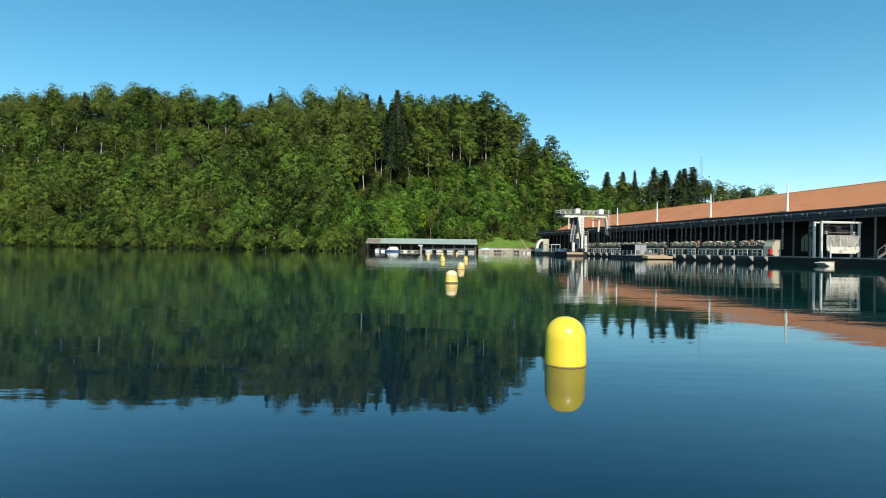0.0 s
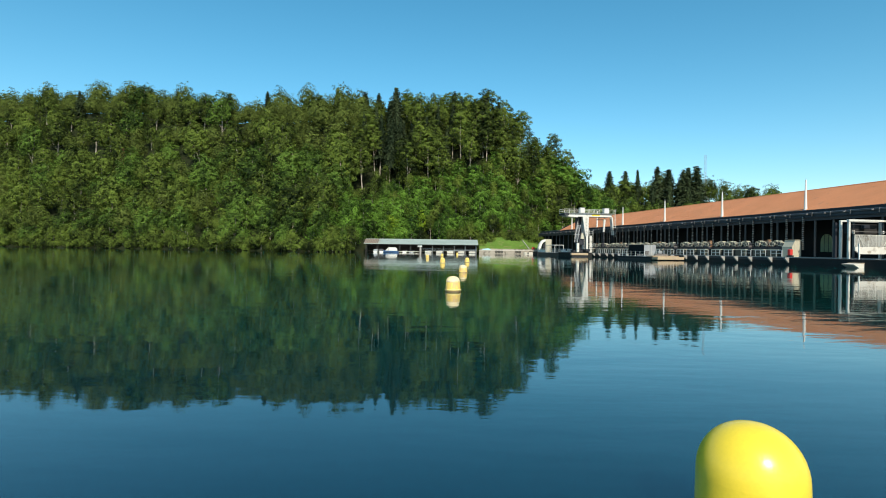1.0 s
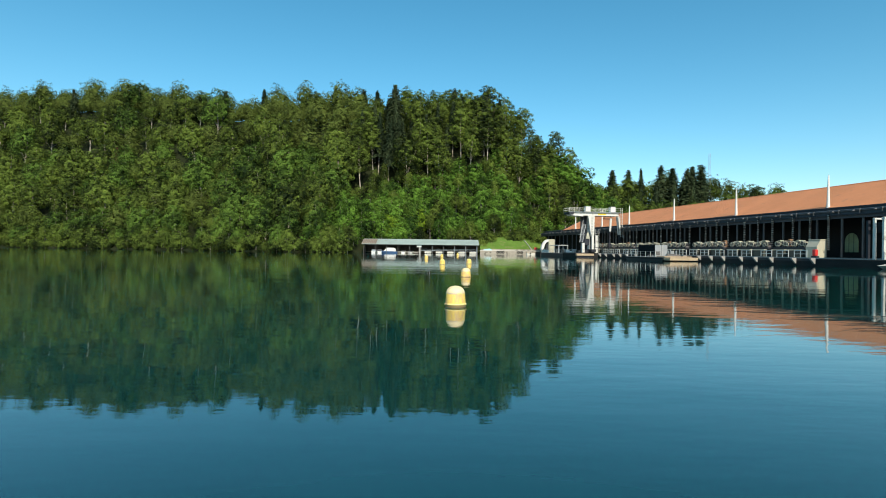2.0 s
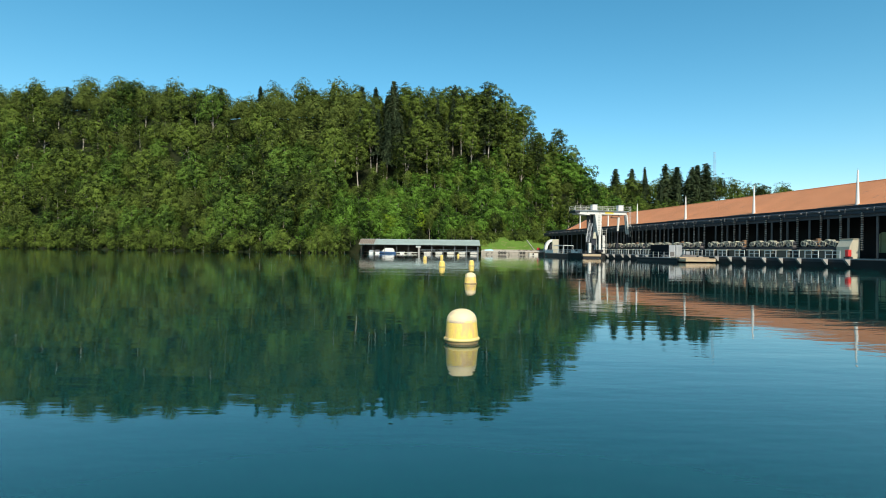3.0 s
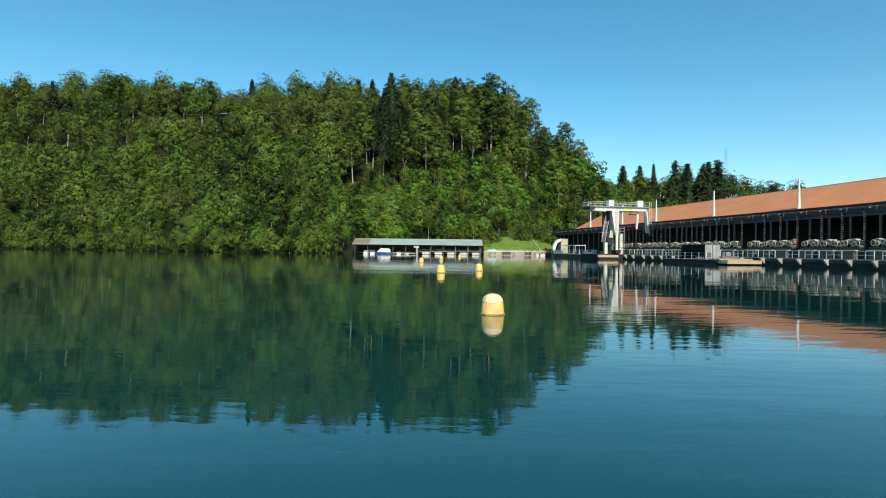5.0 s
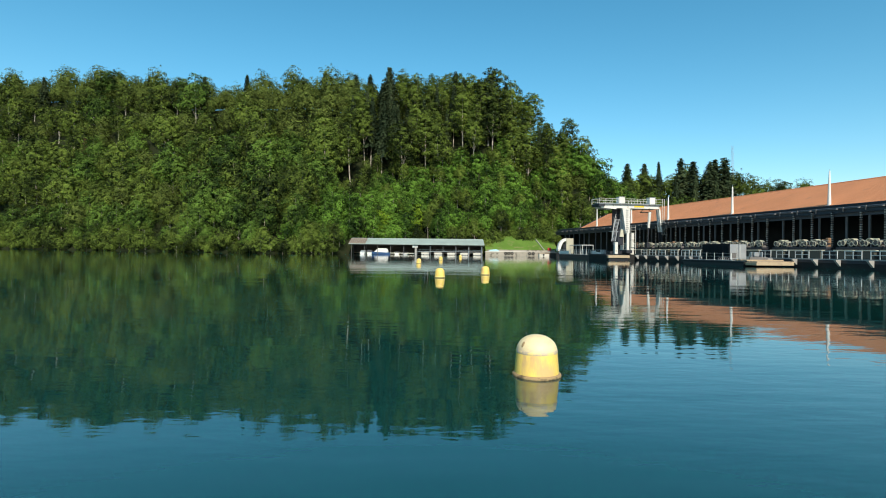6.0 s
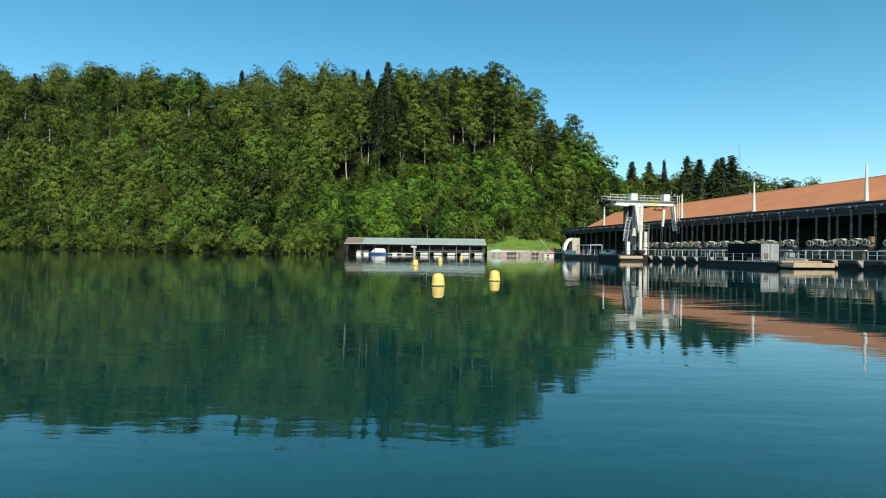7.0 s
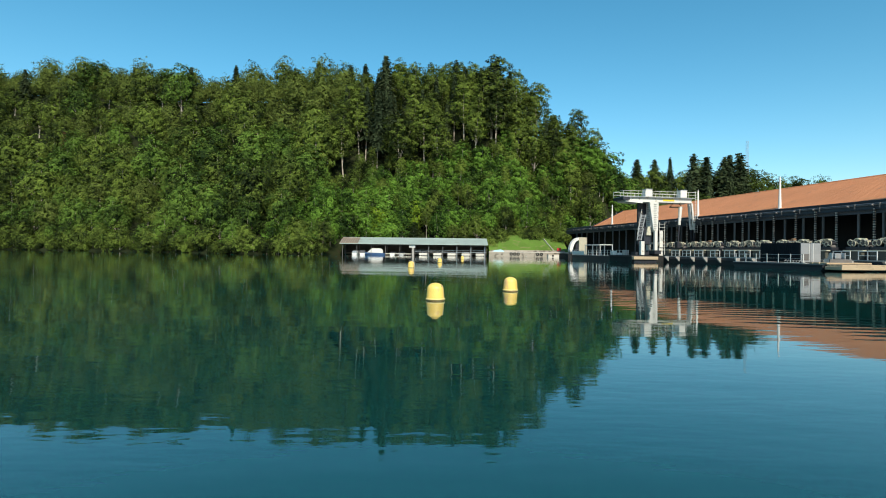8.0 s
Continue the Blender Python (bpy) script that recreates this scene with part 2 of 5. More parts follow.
NEEDLE_BROWN = leaf_shade("bark-beetle brown needles", (0.07, 0.045, 0.022), (0.16, 0.085, 0.04), glow=0.1)


# ---- building blocks ----
def part(name, bm, material, parent=None, label=""):
    me = bpy.data.meshes.new(name)
    bm.to_mesh(me)
    bm.free()
    me.materials.append(material)
    ob = new(name, me)
    ob.parent = parent
    if label:
        ob["label"] = label
    return ob


def again(name, ob, parent, m):
    """Another piece on the same mesh."""
    o = new(name, ob.data)
    o.parent = parent
    o.matrix_basis = m
    return o


def thing(name, m, label, category, group="", kind=""):
    e = new(name)
    e.empty_display_size = 0.2
    e.matrix_basis = m
    return tagged(e, label, category, group, kind)


def box(bm, x0, x1, y0, y1, z0, z1, bevel=0.0):
    r = bmesh.ops.create_cube(bm, size=1, matrix=Matrix.LocRotScale(((x0 + x1) / 2, (y0 + y1) / 2, (z0 + z1) / 2), None, (x1 - x0, y1 - y0, z1 - z0)))
    if bevel:
        es = list({e for v in r["verts"] for e in v.link_edges})
        bmesh.ops.bevel(bm, geom=es, offset=bevel, segments=1, affect="EDGES", profile=0.5)
    return bm


def rod(bm, a, b, r0, r1=None, seg=8, caps=True):
    a, b = Vector(a), Vector(b)
    d = b - a
    m = Matrix.Translation((a + b) / 2) @ d.to_track_quat("Z", "Y").to_matrix().to_4x4()
    bmesh.ops.create_cone(bm, cap_ends=caps, segments=seg, radius1=r0, radius2=r0 if r1 is None else r1, depth=d.length, matrix=m)
    return bm


def bar(bm, a, b, w, h):
    """A rectangular bar from a to b."""
    a, b = Vector(a), Vector(b)
    d = b - a
    m = Matrix.Translation((a + b) / 2) @ d.to_track_quat("Z", "Y").to_matrix().to_4x4() @ Matrix.Diagonal((w, h, d.length, 1))
    bmesh.ops.create_cube(bm, size=1, matrix=m)
    return bm


def prism(bm, outline, y0, y1, axis="y"):
    """An outline in x and z, pushed from y0 to y1."""
    rows = []
    for y in (y0, y1):
        rows.append([bm.verts.new((x, y, z) if axis == "y" else (y, x, z)) for x, z in outline])
    n = len(outline)
    for i in range(n):
        bm.faces.new((rows[0][i], rows[0][(i + 1) % n], rows[1][(i + 1) % n], rows[1][i]))
    bm.faces.new(rows[0][::-1])
    bm.faces.new(rows[1])
    bmesh.ops.recalc_face_normals(bm, faces=bm.faces[:])
    return bm


def lathe(bm, profile, seg=32):
    """Radius and height pairs turned round z."""
    rings = []
    for r, z in profile:
        rings.append([bm.verts.new((r * math.cos(2 * math.pi * i / seg), r * math.sin(2 * math.pi * i / seg), z)) for i in range(seg)] if r > 1e-4
                     else [bm.verts.new((0, 0, z))])
    for a, b in zip(rings, rings[1:]):
        for i in range(seg):
            j = (i + 1) % seg
            f = [a[i % len(a)], a[j % len(a)], b[j % len(b)], b[i % len(b)]]
            f = [v for k, v in enumerate(f) if v not in f[:k]]
            if len(f) > 2:
                bm.faces.new(f)
    for f in bm.faces:
        f.smooth = True
    bmesh.ops.recalc_face_normals(bm, faces=bm.faces[:])
    return bm


def torus(bm, m, big, small, seg=16, sides=6):
    rings = []
    for i in range(seg):
        a = 2 * math.pi * i / seg
        rings.append([bm.verts.new(m @ Vector(((big + small * math.cos(2 * math.pi * k / sides)) * math.cos(a),
                                               (big + small * math.cos(2 * math.pi * k / sides)) * math.sin(a),
                                               small * math.sin(2 * math.pi * k / sides)))) for k in range(sides)])
    for i in range(seg):
        for k in range(sides):
            f = bm.faces.new((rings[i][k], rings[(i + 1) % seg][k], rings[(i + 1) % seg][(k + 1) % sides], rings[i][(k + 1) % sides]))
            f.smooth = True
    return bm


def B():
    return bmesh.new()


# ---- land and water ----
SHORE = ((-700, 430), (-300, 292), (-187, 252), (-156, 240), (-116, 222), (-52, 190), (-34, 198), (-29, 207), (13, 207), (14.5, 201), (35, 202), (39, 220), (46, 233), (60, 239), (90, 250), (700, 300))
CREST_Y = ((-700, 520), (-187, 333), (-119, 296), (-66, 300), (-25, 268), (5, 262), (18, 254), (40, 249), (53, 243), (62, 248), (72, 254), (82, 285), (108, 320), (160, 330), (700, 420))
CREST_Z = ((-700, 84), (-400, 88), (-270, 89.5), (-187, 83), (-119, 68.5), (-72, 71), (-60, 70), (-25, 57), (5, 55), (18, 51), (30, 47), (39, 42.5), (47, 35), (54, 27.5), (62, 20), (72, 15), (82, 19), (108, 28), (160, 32), (300, 18), (700, 14))


def along(table, x):
    return np.interp(x, [p[0] for p in table], [p[1] for p in table])


AXIS = radians(8.4)
FAR = pose(60.2, 93.2, 0, 0, 0, 8.4)


def land(x, y):
    """The height of the ground."""
    x, y = np.asarray(x, float), np.asarray(y, float)
    d = y - along(SHORE, x)
    q = d / (along(CREST_Y, x) - along(SHORE, x))
    h = along(CREST_Z, x) * np.interp(q, (0, 0.3, 0.62, 1.0, 1.3, 3.0), (0, 0.2, 0.47, 1.0, 1.04, 0.8))
    h = h + 0.7 * np.clip(d / 1.5, 0, 1)
    h = np.where(d < 0, np.maximum(-5.0, d * 0.5), h)
    lawn = (x > 12.5) & (x < 38) & (d > -2) & (y < 210.5)
    h = np.where(lawn, np.minimum(h, -1.0), h)
    v = (x - 60.2) * math.cos(AXIS) + (y - 93.2) * math.sin(AXIS)
    u = (y - 93.2) * math.cos(AXIS) - (x - 60.2) * math.sin(AXIS)
    bank = np.maximum(-1.0, (u - 129) * 1.1)
    bank = np.where((v >= -2.7) & (u < 147), np.maximum(-1.0, np.minimum(bank, (u - 138) * 1.1)), bank)
    h = np.where((v > -14) & (v < 10) & (u > 100) & (u < 163), np.minimum(h, bank), h)
    back = np.clip((v - 2.0) / 6.0, 0, 1) * 6.0 - 4.9
    far = np.clip((-y - 250) / 200, 0, 1) * 20 - 5
    return np.maximum(np.maximum(h, np.where(u < 112, back, -5.0)), far)


def make_ground():
    xs = np.concatenate([np.linspace(-2500, -320, 16), np.arange(-300, 220, 4.0), np.linspace(240, 2500, 18)])
    ys = np.concatenate([np.linspace(-2500, -260, 14), np.arange(-240, 180, 20.0), np.arange(180, 380, 3.0), np.linspace(400, 3500, 18)])
    gx, gy = np.meshgrid(xs, ys)
    gz = land(gx, gy)
    rough = np.array([noise.noise((a * 0.09, b * 0.09, 0)) for a, b in zip(gx.ravel(), gy.ravel())]).reshape(gx.shape)
    gz = gz + np.where(gz > 3, rough * 1.2, 0)
    co = np.stack([gx, gy, gz], -1).reshape(-1, 3)
    w = len(xs)
    faces = [(j * w + i, j * w + i + 1, (j + 1) * w + i + 1, (j + 1) * w + i) for j in range(len(ys) - 1) for i in range(w - 1)]
    me = bpy.data.meshes.new("ground")
    me.from_pydata(co.tolist(), [], faces)
    me.materials.append(GROUND)
    me.polygons.foreach_set("use_smooth", [True] * len(me.polygons))
    return tagged(new("ground", me), "steep wooded hillside ground of grass and brown leaf litter", "ground", kind="structure")


make_ground()
bm = B()
bmesh.ops.create_grid(bm, x_segments=8, y_segments=8, size=3500)
tagged(part("water", bm, WATER), "calm dark teal lake water with faint ripples", "water", kind="structure")


# ---- trees ----
def cards(centres, normals, size, rng, slim=0.6):
    """Leaf sprays: one pointed, tilted blade at each centre."""
    n = len(centres)
    t = np.cross(normals, rng.normal(size=(n, 3)))
    t /= np.linalg.norm(t, axis=1)[:, None] + 1e-9
    b = np.cross(normals, t)
    s = size * rng.uniform(0.6, 1.35, (n, 1))
    skew = rng.uniform(-0.5, 0.5, (n, 1))
    return np.stack([centres - t * s, centres + t * s * 0.7 - b * s * slim, centres + t * s * skew + b * s * slim * 1.3], 1).reshape(-1, 3)


def unit(a):
    return a / (np.linalg.norm(a, axis=1)[:, None] + 1e-9)


def even_ways(n, rng, low=-0.8):
    """Directions spread evenly over a ball, above the height low."""
    z = low + (1 - low) * (np.arange(n) + rng.uniform(0.1, 0.9, n)) / n
    a = np.arange(n) * 2.39996 + rng.uniform(-0.35, 0.35, n)
    r = np.sqrt(np.maximum(0, 1 - z * z))
    return np.stack([r * np.cos(a), r * np.sin(a), z], 1)


INSIDE_SPRAYS = 240


def leaf_tree(seed, height, width, bare, tufts, per, size, knob=0.2, tuft=0.2, flat=0.85, top=-0.12):
    """Leaf corners and limbs of a broad-leaved tree: even tufts of leaf sprays over a dense inner mass. bare: the part of the height without leaves."""
    rng = np.random.RandomState(seed)
    z0 = height * bare
    half = (height - z0) / 2
    shift = Vector(rng.uniform(-50, 50, 3))

    def swell(v):
        v = Vector(v)
        return 0.97 + knob * (noise.noise(v * 1.9 + shift) * 1.1 + noise.noise(v * 4.3 + shift) * 0.7)

    def place(d, r):
        w = width * (1 + top * d[:, 2])
        return np.stack([d[:, 0] * w * r, d[:, 1] * w * r, d[:, 2] * half * r + z0 + half], 1)

    d = even_ways(tufts, rng)
    r = np.array([swell(v) for v in d])
    hub = place(d, r * rng.uniform(0.70, 1.02, tufts))
    out = unit(d / np.array((width, width, half)))
    co = []
    for c, o in zip(hub, out):
        grow = rng.uniform(0.6, 1.4)
        lr = width * tuft * grow
        n = int(per * (0.35 + 0.65 * grow * grow))
        e = unit(rng.normal(size=(n, 3)) + o * 0.9 + np.array((0, 0, 0.35)))
        p = c + e * lr * rng.uniform(0.55, 1.1, (n, 1)) * np.array((1, 1, flat))
        nrm = unit(e * 0.7 + o * 0.5 + rng.normal(size=e.shape) * 0.26 + np.array((0, 0, 0.12)))
        co.append(cards(p, nrm, size, rng, 0.62))
    # the dim inside of the crown
    d = even_ways(INSIDE_SPRAYS, rng, -0.9)
    co.append(cards(place(d, rng.uniform(0.45, 0.72, INSIDE_SPRAYS)), unit(d + rng.normal(size=d.shape) * 0.25), width * 0.125, rng, 0.8))
    limbs = []
    for i in range(5):
        a = i * 2.399 + rng.uniform(-0.4, 0.4)
        limbs.append((np.array((0, 0, z0 + half * 0.3 * rng.uniform(0.2, 1.5))), np.array((math.cos(a) * width * 0.75, math.sin(a) * width * 0.75, z0 + half * rng.uniform(0.7, 1.3)))))
    return np.concatenate(co), limbs


def spruce_tree(seed, height, width, bare, size):
    """Leaf corners of a spruce: whorls of drooping boughs round a slim dense core."""
    rng = np.random.RandomState(seed)
    pts, nrm = [], []
    tiers = int(height * 1.25)
    for k in range(tiers):
        f = k / tiers
        z = height * (bare + (1 - bare) * f)
        reach = width * (1 - f) ** 0.75 * rng.uniform(0.78, 1.1) + 0.25
        arms = 10 if f < 0.7 else 7
        for i in range(arms):
            a = 2 * math.pi * (i + rng.uniform(-0.3, 0.3)) / arms + k * 0.7
            long = reach * rng.uniform(0.65, 1.12)
            for s in np.arange(0.35, long + 0.2, 0.36):
                droop = 0.30 * s + 0.06 * s * s - 0.12 * long
                pts.append((math.cos(a) * s + rng.uniform(-.15, .15), math.sin(a) * s + rng.uniform(-.15, .15), z - droop + rng.uniform(-0.16, 0.16)))
                nrm.append((math.cos(a) * 0.7 + rng.uniform(-.5, .5), math.sin(a) * 0.7 + rng.uniform(-.5, .5), 0.7))
    co = cards(np.array(pts), unit(np.array(nrm)), size, rng, 0.55)
    # the dim core round the trunk
    f = rng.uniform(0, 1, INSIDE_SPRAYS) ** 1.3
    a = rng.uniform(0, 6.283, INSIDE_SPRAYS)
    way = np.stack([np.cos(a), np.sin(a), np.full(INSIDE_SPRAYS, 0.25)], 1)
    core = np.stack([np.cos(a) * width * 0.42 * (1 - f) ** 0.7, np.sin(a) * width * 0.42 * (1 - f) ** 0.7, height * (bare + (0.93 - bare) * f)], 1)
    return np.concatenate([co, cards(core, unit(way), width * 0.16, rng, 0.8)]), []


def leaf_mesh(name, co, material):
    n = len(co) // 3
    me = bpy.data.meshes.new(name)
    me.vertices.add(len(co))
    me.vertices.foreach_set("co", np.ascontiguousarray(co, np.float32).ravel())
    me.loops.add(len(co))
    me.loops.foreach_set("vertex_index", np.arange(len(co), dtype=np.int32))
    me.polygons.add(n)
    me.polygons.foreach_set("loop_start", np.arange(0, 3 * n, 3, dtype=np.int32))
    me.update(calc_edges=True)
    me.materials.append(material)
    return me


def stem(height, radius, limbs, lean=0.0):
    bm = B()
    n, prev = 5, Vector((0, 0, -1.2))
    for i in range(1, n + 1):
        f = i / n
        p = Vector((math.sin(f * 2.5) * lean, math.cos(f * 3.1) * lean - lean, height * 0.9 * f))
        rod(bm, prev, p, radius * (1 - 0.85 * (i - 1) / n), radius * (1 - 0.85 * f), 7, False)
        prev = p
    for a, b in limbs:
        rod(bm, a, b, radius * 0.26, radius * 0.06, 4, False)
    return bm


KINDS = {}


def tree_kind(key, name, label, category, co, limbs, height, radius, bark, leaf, lean=0.3):
    """A model tree, kept far below the ground sheet's edge until it is copied, then moved into place as the first of its kind."""
    e = thing(name, Matrix.Identity(4), label, category, group=category + "s on the hillside")
    part("trunk", stem(height, radius, limbs, lean), bark, e)
    c = new("crown", leaf_mesh("crown", co, leaf))
    c.parent = e
    KINDS[key] = [e, co, 0]


for k in range(7):
    h = (17, 19, 18, 20, 18, 21, 19)[k]
    co, li = leaf_tree(10 + k, h, (6.3, 6.8, 6.2, 6.0, 7.0, 6.5, 7.2)[k], 0.0 if k < 2 else (0.10, 0.14, 0.08, 0.12, 0.1)[k - 2], 106, 32, 0.37, 0.30, 0.205, 0.82, -0.22)
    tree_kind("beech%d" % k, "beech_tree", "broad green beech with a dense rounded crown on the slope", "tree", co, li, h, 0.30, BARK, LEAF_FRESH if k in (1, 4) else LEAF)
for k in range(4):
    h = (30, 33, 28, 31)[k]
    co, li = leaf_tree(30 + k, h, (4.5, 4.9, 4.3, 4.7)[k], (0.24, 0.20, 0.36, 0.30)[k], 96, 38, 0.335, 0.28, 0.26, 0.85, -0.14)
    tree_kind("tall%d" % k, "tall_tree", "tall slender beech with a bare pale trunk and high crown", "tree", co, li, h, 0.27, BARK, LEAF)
for k in range(3):
    h = (30, 27, 33)[k]
    co, li = spruce_tree(50 + k, h, (4.4, 3.9, 4.6)[k], (0.10, 0.14, 0.30)[k], 0.62)
    tree_kind("spruce%d" % k, "spruce_tree", "dark narrow spruce with drooping branches above the wood", "spruce", co, li, h, 0.3, BARK, NEEDLE, 0.1)
co, li = spruce_tree(60, 22, 3.0, 0.1, 0.55)
tree_kind("dead", "dead_spruce", "brown dying spruce among the green crowns", "spruce", co, li, 22, 0.26, BARK_DARK, NEEDLE_BROWN, 0.1)
for k in range(4):
    h = (8.5, 11, 7, 9.5)[k]
    co, li = leaf_tree(70 + k, h, (3.1, 3.3, 3.5, 2.9)[k], 0.0, 50, 28, 0.26, 0.28, 0.26, 0.85, -0.15)
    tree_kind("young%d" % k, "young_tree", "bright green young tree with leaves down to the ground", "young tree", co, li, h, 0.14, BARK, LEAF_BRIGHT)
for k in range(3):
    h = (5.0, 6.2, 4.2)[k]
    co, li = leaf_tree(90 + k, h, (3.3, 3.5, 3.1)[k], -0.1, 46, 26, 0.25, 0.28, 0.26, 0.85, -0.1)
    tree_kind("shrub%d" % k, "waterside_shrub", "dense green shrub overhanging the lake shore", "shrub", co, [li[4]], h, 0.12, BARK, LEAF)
co, li = leaf_tree(81, 10.5, 2.9, 0.0, 50, 28, 0.26, 0.32, 0.26, 0.85, -0.2)
tree_kind("lime", "maple_tree", "yellow-green young maple shining out of the dark wood", "young tree", co, li, 10.5, 0.14, BARK, LEAF_LIME)
WOOD = []


def plant(key, x, y, size=1.0, turn=None, single=True, z=None, wide=1.0, low=0.25):
    turn = random.uniform(0, 360) if turn is None else turn
    z = float(land(x, y)) - 0.2 if z is None else z
    m = pose(x, y, z, random.uniform(-3, 3), random.uniform(-3, 3), turn) @ Matrix.Diagonal((size * wide, size * wide, size, 1))
    k = KINDS[key]
    if not single:
        q = k[1].reshape(-1, 3, 3)
        q = q[np.concatenate([q[:-INSIDE_SPRAYS, :, 2].mean(1) > k[1][:, 2].max() * low, np.ones(INSIDE_SPRAYS, bool)])]
        sprays, mass = q[:-INSIDE_SPRAYS], q[-INSIDE_SPRAYS:]
        WOOD.append((np.concatenate([sprays[np.arange(len(sprays)) % 9 < 4], mass]).reshape(-1, 3), m))
    elif k[2]:
        s = k[0].scale
        copy_thing(k[0], m @ Matrix.Diagonal((1 / s.x, 1 / s.y, 1 / s.z, 1)))
    else:
        k[0].matrix_basis = m
    k[2] += single


random.seed(4)
# spruces that stand out of the ridge and the flank: aside, ahead, height of the tip
TIPS = ((-187, 333, 100, "beech1"), (-162, 326, 96, "spruce1"), (-72, 301, 87, "beech5"), (-60, 301, 91, "spruce0"), (-43, 297, 88, "spruce1"), (-24, 264, 80, "spruce2"), (-27.5, 268, 75, "spruce1"),
        (5.7, 263, 78.6, "spruce0"), (18, 249, 73.8, "spruce1"), (-119, 296, 86, "spruce1"), (-98, 300, 87, "spruce0"), (-33, 272, 80, "spruce0"),
        (108, 321, 47.5, "spruce1"), (122, 306, 48, "spruce0"), (129, 309, 47, "spruce2"), (134, 304, 46, "spruce0"), (140, 307, 47.5, "spruce2"), 
        (96, 312, 46, "spruce1"), (145, 306, 49, "spruce1"),  (-235, 345, 100, "spruce0"))
for x, y, tip, key in TIPS:
    tall = {"spruce0": 30, "spruce1": 27, "spruce2": 33, "beech1": 19, "beech5": 21}[key]
    g = float(land(x, y))
    plant(key, x, y, min(1.4, max(0.6, (tip + (2.5 if x > 60 else 0.5) - g) / tall)), wide=1.8 if x > 60 else 1.55)
# spruces inside the stand, most added so their dark needles read as shaded gaps
for x, y, s, k in ((-25, 247, 0.95, 2), (-21, 250, 0.85, 2), (-30, 252, 0.9, 2), (-27, 256, 0.8, 0), (-22, 258, 0.9, 0), (-18, 254, 0.7, 0), (-32, 260, 0.85, 0), (-15, 260, 0.8, 0),
                   (1, 250, 0.7, 0), (4, 254, 0.8, 2), (-3, 256, 0.8, 0), (9, 257, 0.8, 0), (14, 255, 0.75, 0), (20, 256, 0.75, 1), (26, 254, 0.75, 0), (33, 252, 0.75, 0), (38, 249, 0.7, 0), (43, 247, 0.65, 0),
                   (47, 246, 0.55, 0), (-9, 255, 0.8, 1), (-38, 258, 0.85, 0), (-12, 250, 0.65, 0), (30, 249, 0.6, 0), (17, 250, 0.6, 0), (-6, 250, 0.6, 0), (24, 249, 0.6, 0), (36, 245, 0.5, 0), (11, 251, 0.55, 0),
                   (116, 300, 0.8, 0), (126, 300, 0.9, 1), (137, 299, 0.9, 0), (145, 303, 0.85, 2), (112, 309, 0.9, 0)):
    plant("spruce%d" % k, x, y, s)
for x, y, s in ((119, 299, 0.75), (131, 297, 0.7), (142, 298, 0.8), (107, 305, 0.7), (100, 300, 0.65), (150, 300, 0.8), (90, 296, 0.6)):
    plant("beech%d" % random.randrange(2), x, y, s)
plant("dead", -174, 292, 0.9)
plant("dead", 64, 236, 0.8)
# the stand of tall trees over the boathouse, with dark gaps between them
for row, (y0, step) in enumerate(((243, 6.8), (251, 6.4), (259, 6.2), (266, 6.2), (273, 6.4))):
    x = -42 + row * 2.3
    while x < 60 - row:
        gap = (row < 4 and -30 < x < -18) or (row < 2 and (0 < x < 6 or 40 < x < 45))
        if not gap:
            plant("tall%d" % random.randrange(4), x + random.uniform(-1.2, 1.2), y0 + random.uniform(-2, 2) - max(0, x - 22) * 0.18, random.uniform(0.75, 0.92) * (1.0, 0.98, 0.9, 0.84, 0.78)[row] * max(0.8, 1 - 0.008 * max(0, x - 25)), wide=random.uniform(1.05, 1.4))
        x += step * random.uniform(0.85, 1.15)
# bright young growth at the foot of that stand
low = []
for i in range(4000):
    x = random.uniform(-48, 66)
    y = along(SHORE, x) + random.uniform(3.5 if x < 33 else 1.5, 38) + max(0, 11 - abs(x - 24)) * 0.75
    v, u = (x - 60.2) * 0.989 + (y - 93.2) * 0.146, (y - 93.2) * 0.989 - (x - 60.2) * 0.146
    if not (-9 < v < 9 and u < 142) and not (29 < x < 50 and y < 214) and y < 249 and len(low) < 205 and all((x - a) ** 2 + (y - c) ** 2 > 3.1 ** 2 for a, c in low):
        low.append((x, y))
for x, y in low:
    pick = random.random()
    if pick < 0.62:
        plant("young%d" % random.randrange(4), x, y, random.uniform(0.7, 1.25))
    elif pick < 0.88:
        plant("beech%d" % random.randrange(6), x, y, random.uniform(0.34, 0.52))
    else:
        plant("tall%d" % random.randrange(4), x, y, random.uniform(0.34, 0.46))
for x, y, s in ((-20.5, 213, 1.0), (-17.8, 215, 0.85), (-22.6, 217, 0.8), (-9.5, 217, 1.0), (-11.5, 214, 0.7), (-15.0, 211.5, 0.6), (12, 214, 0.6)):
    plant("lime", x, y, s)
# dense undergrowth in the dark gaps of the stand, and tall trees where the spur runs out
for x, y, s in ((38, 243, 0.42), (41, 244, 0.45), (36, 245, 0.4), (43.5, 242, 0.42), (33, 246, 0.4), (46, 243, 0.4), (1, 246, 0.36), (4.5, 247, 0.4), (7.5, 248, 0.36), (-26, 244, 0.36), (-22, 244, 0.34), (-29, 246, 0.4), (-18, 246, 0.36), (48, 240, 0.42), (52, 240, 0.4), (39.5, 240, 0.36)):
    plant("beech%d" % random.randrange(2), x, y, s)
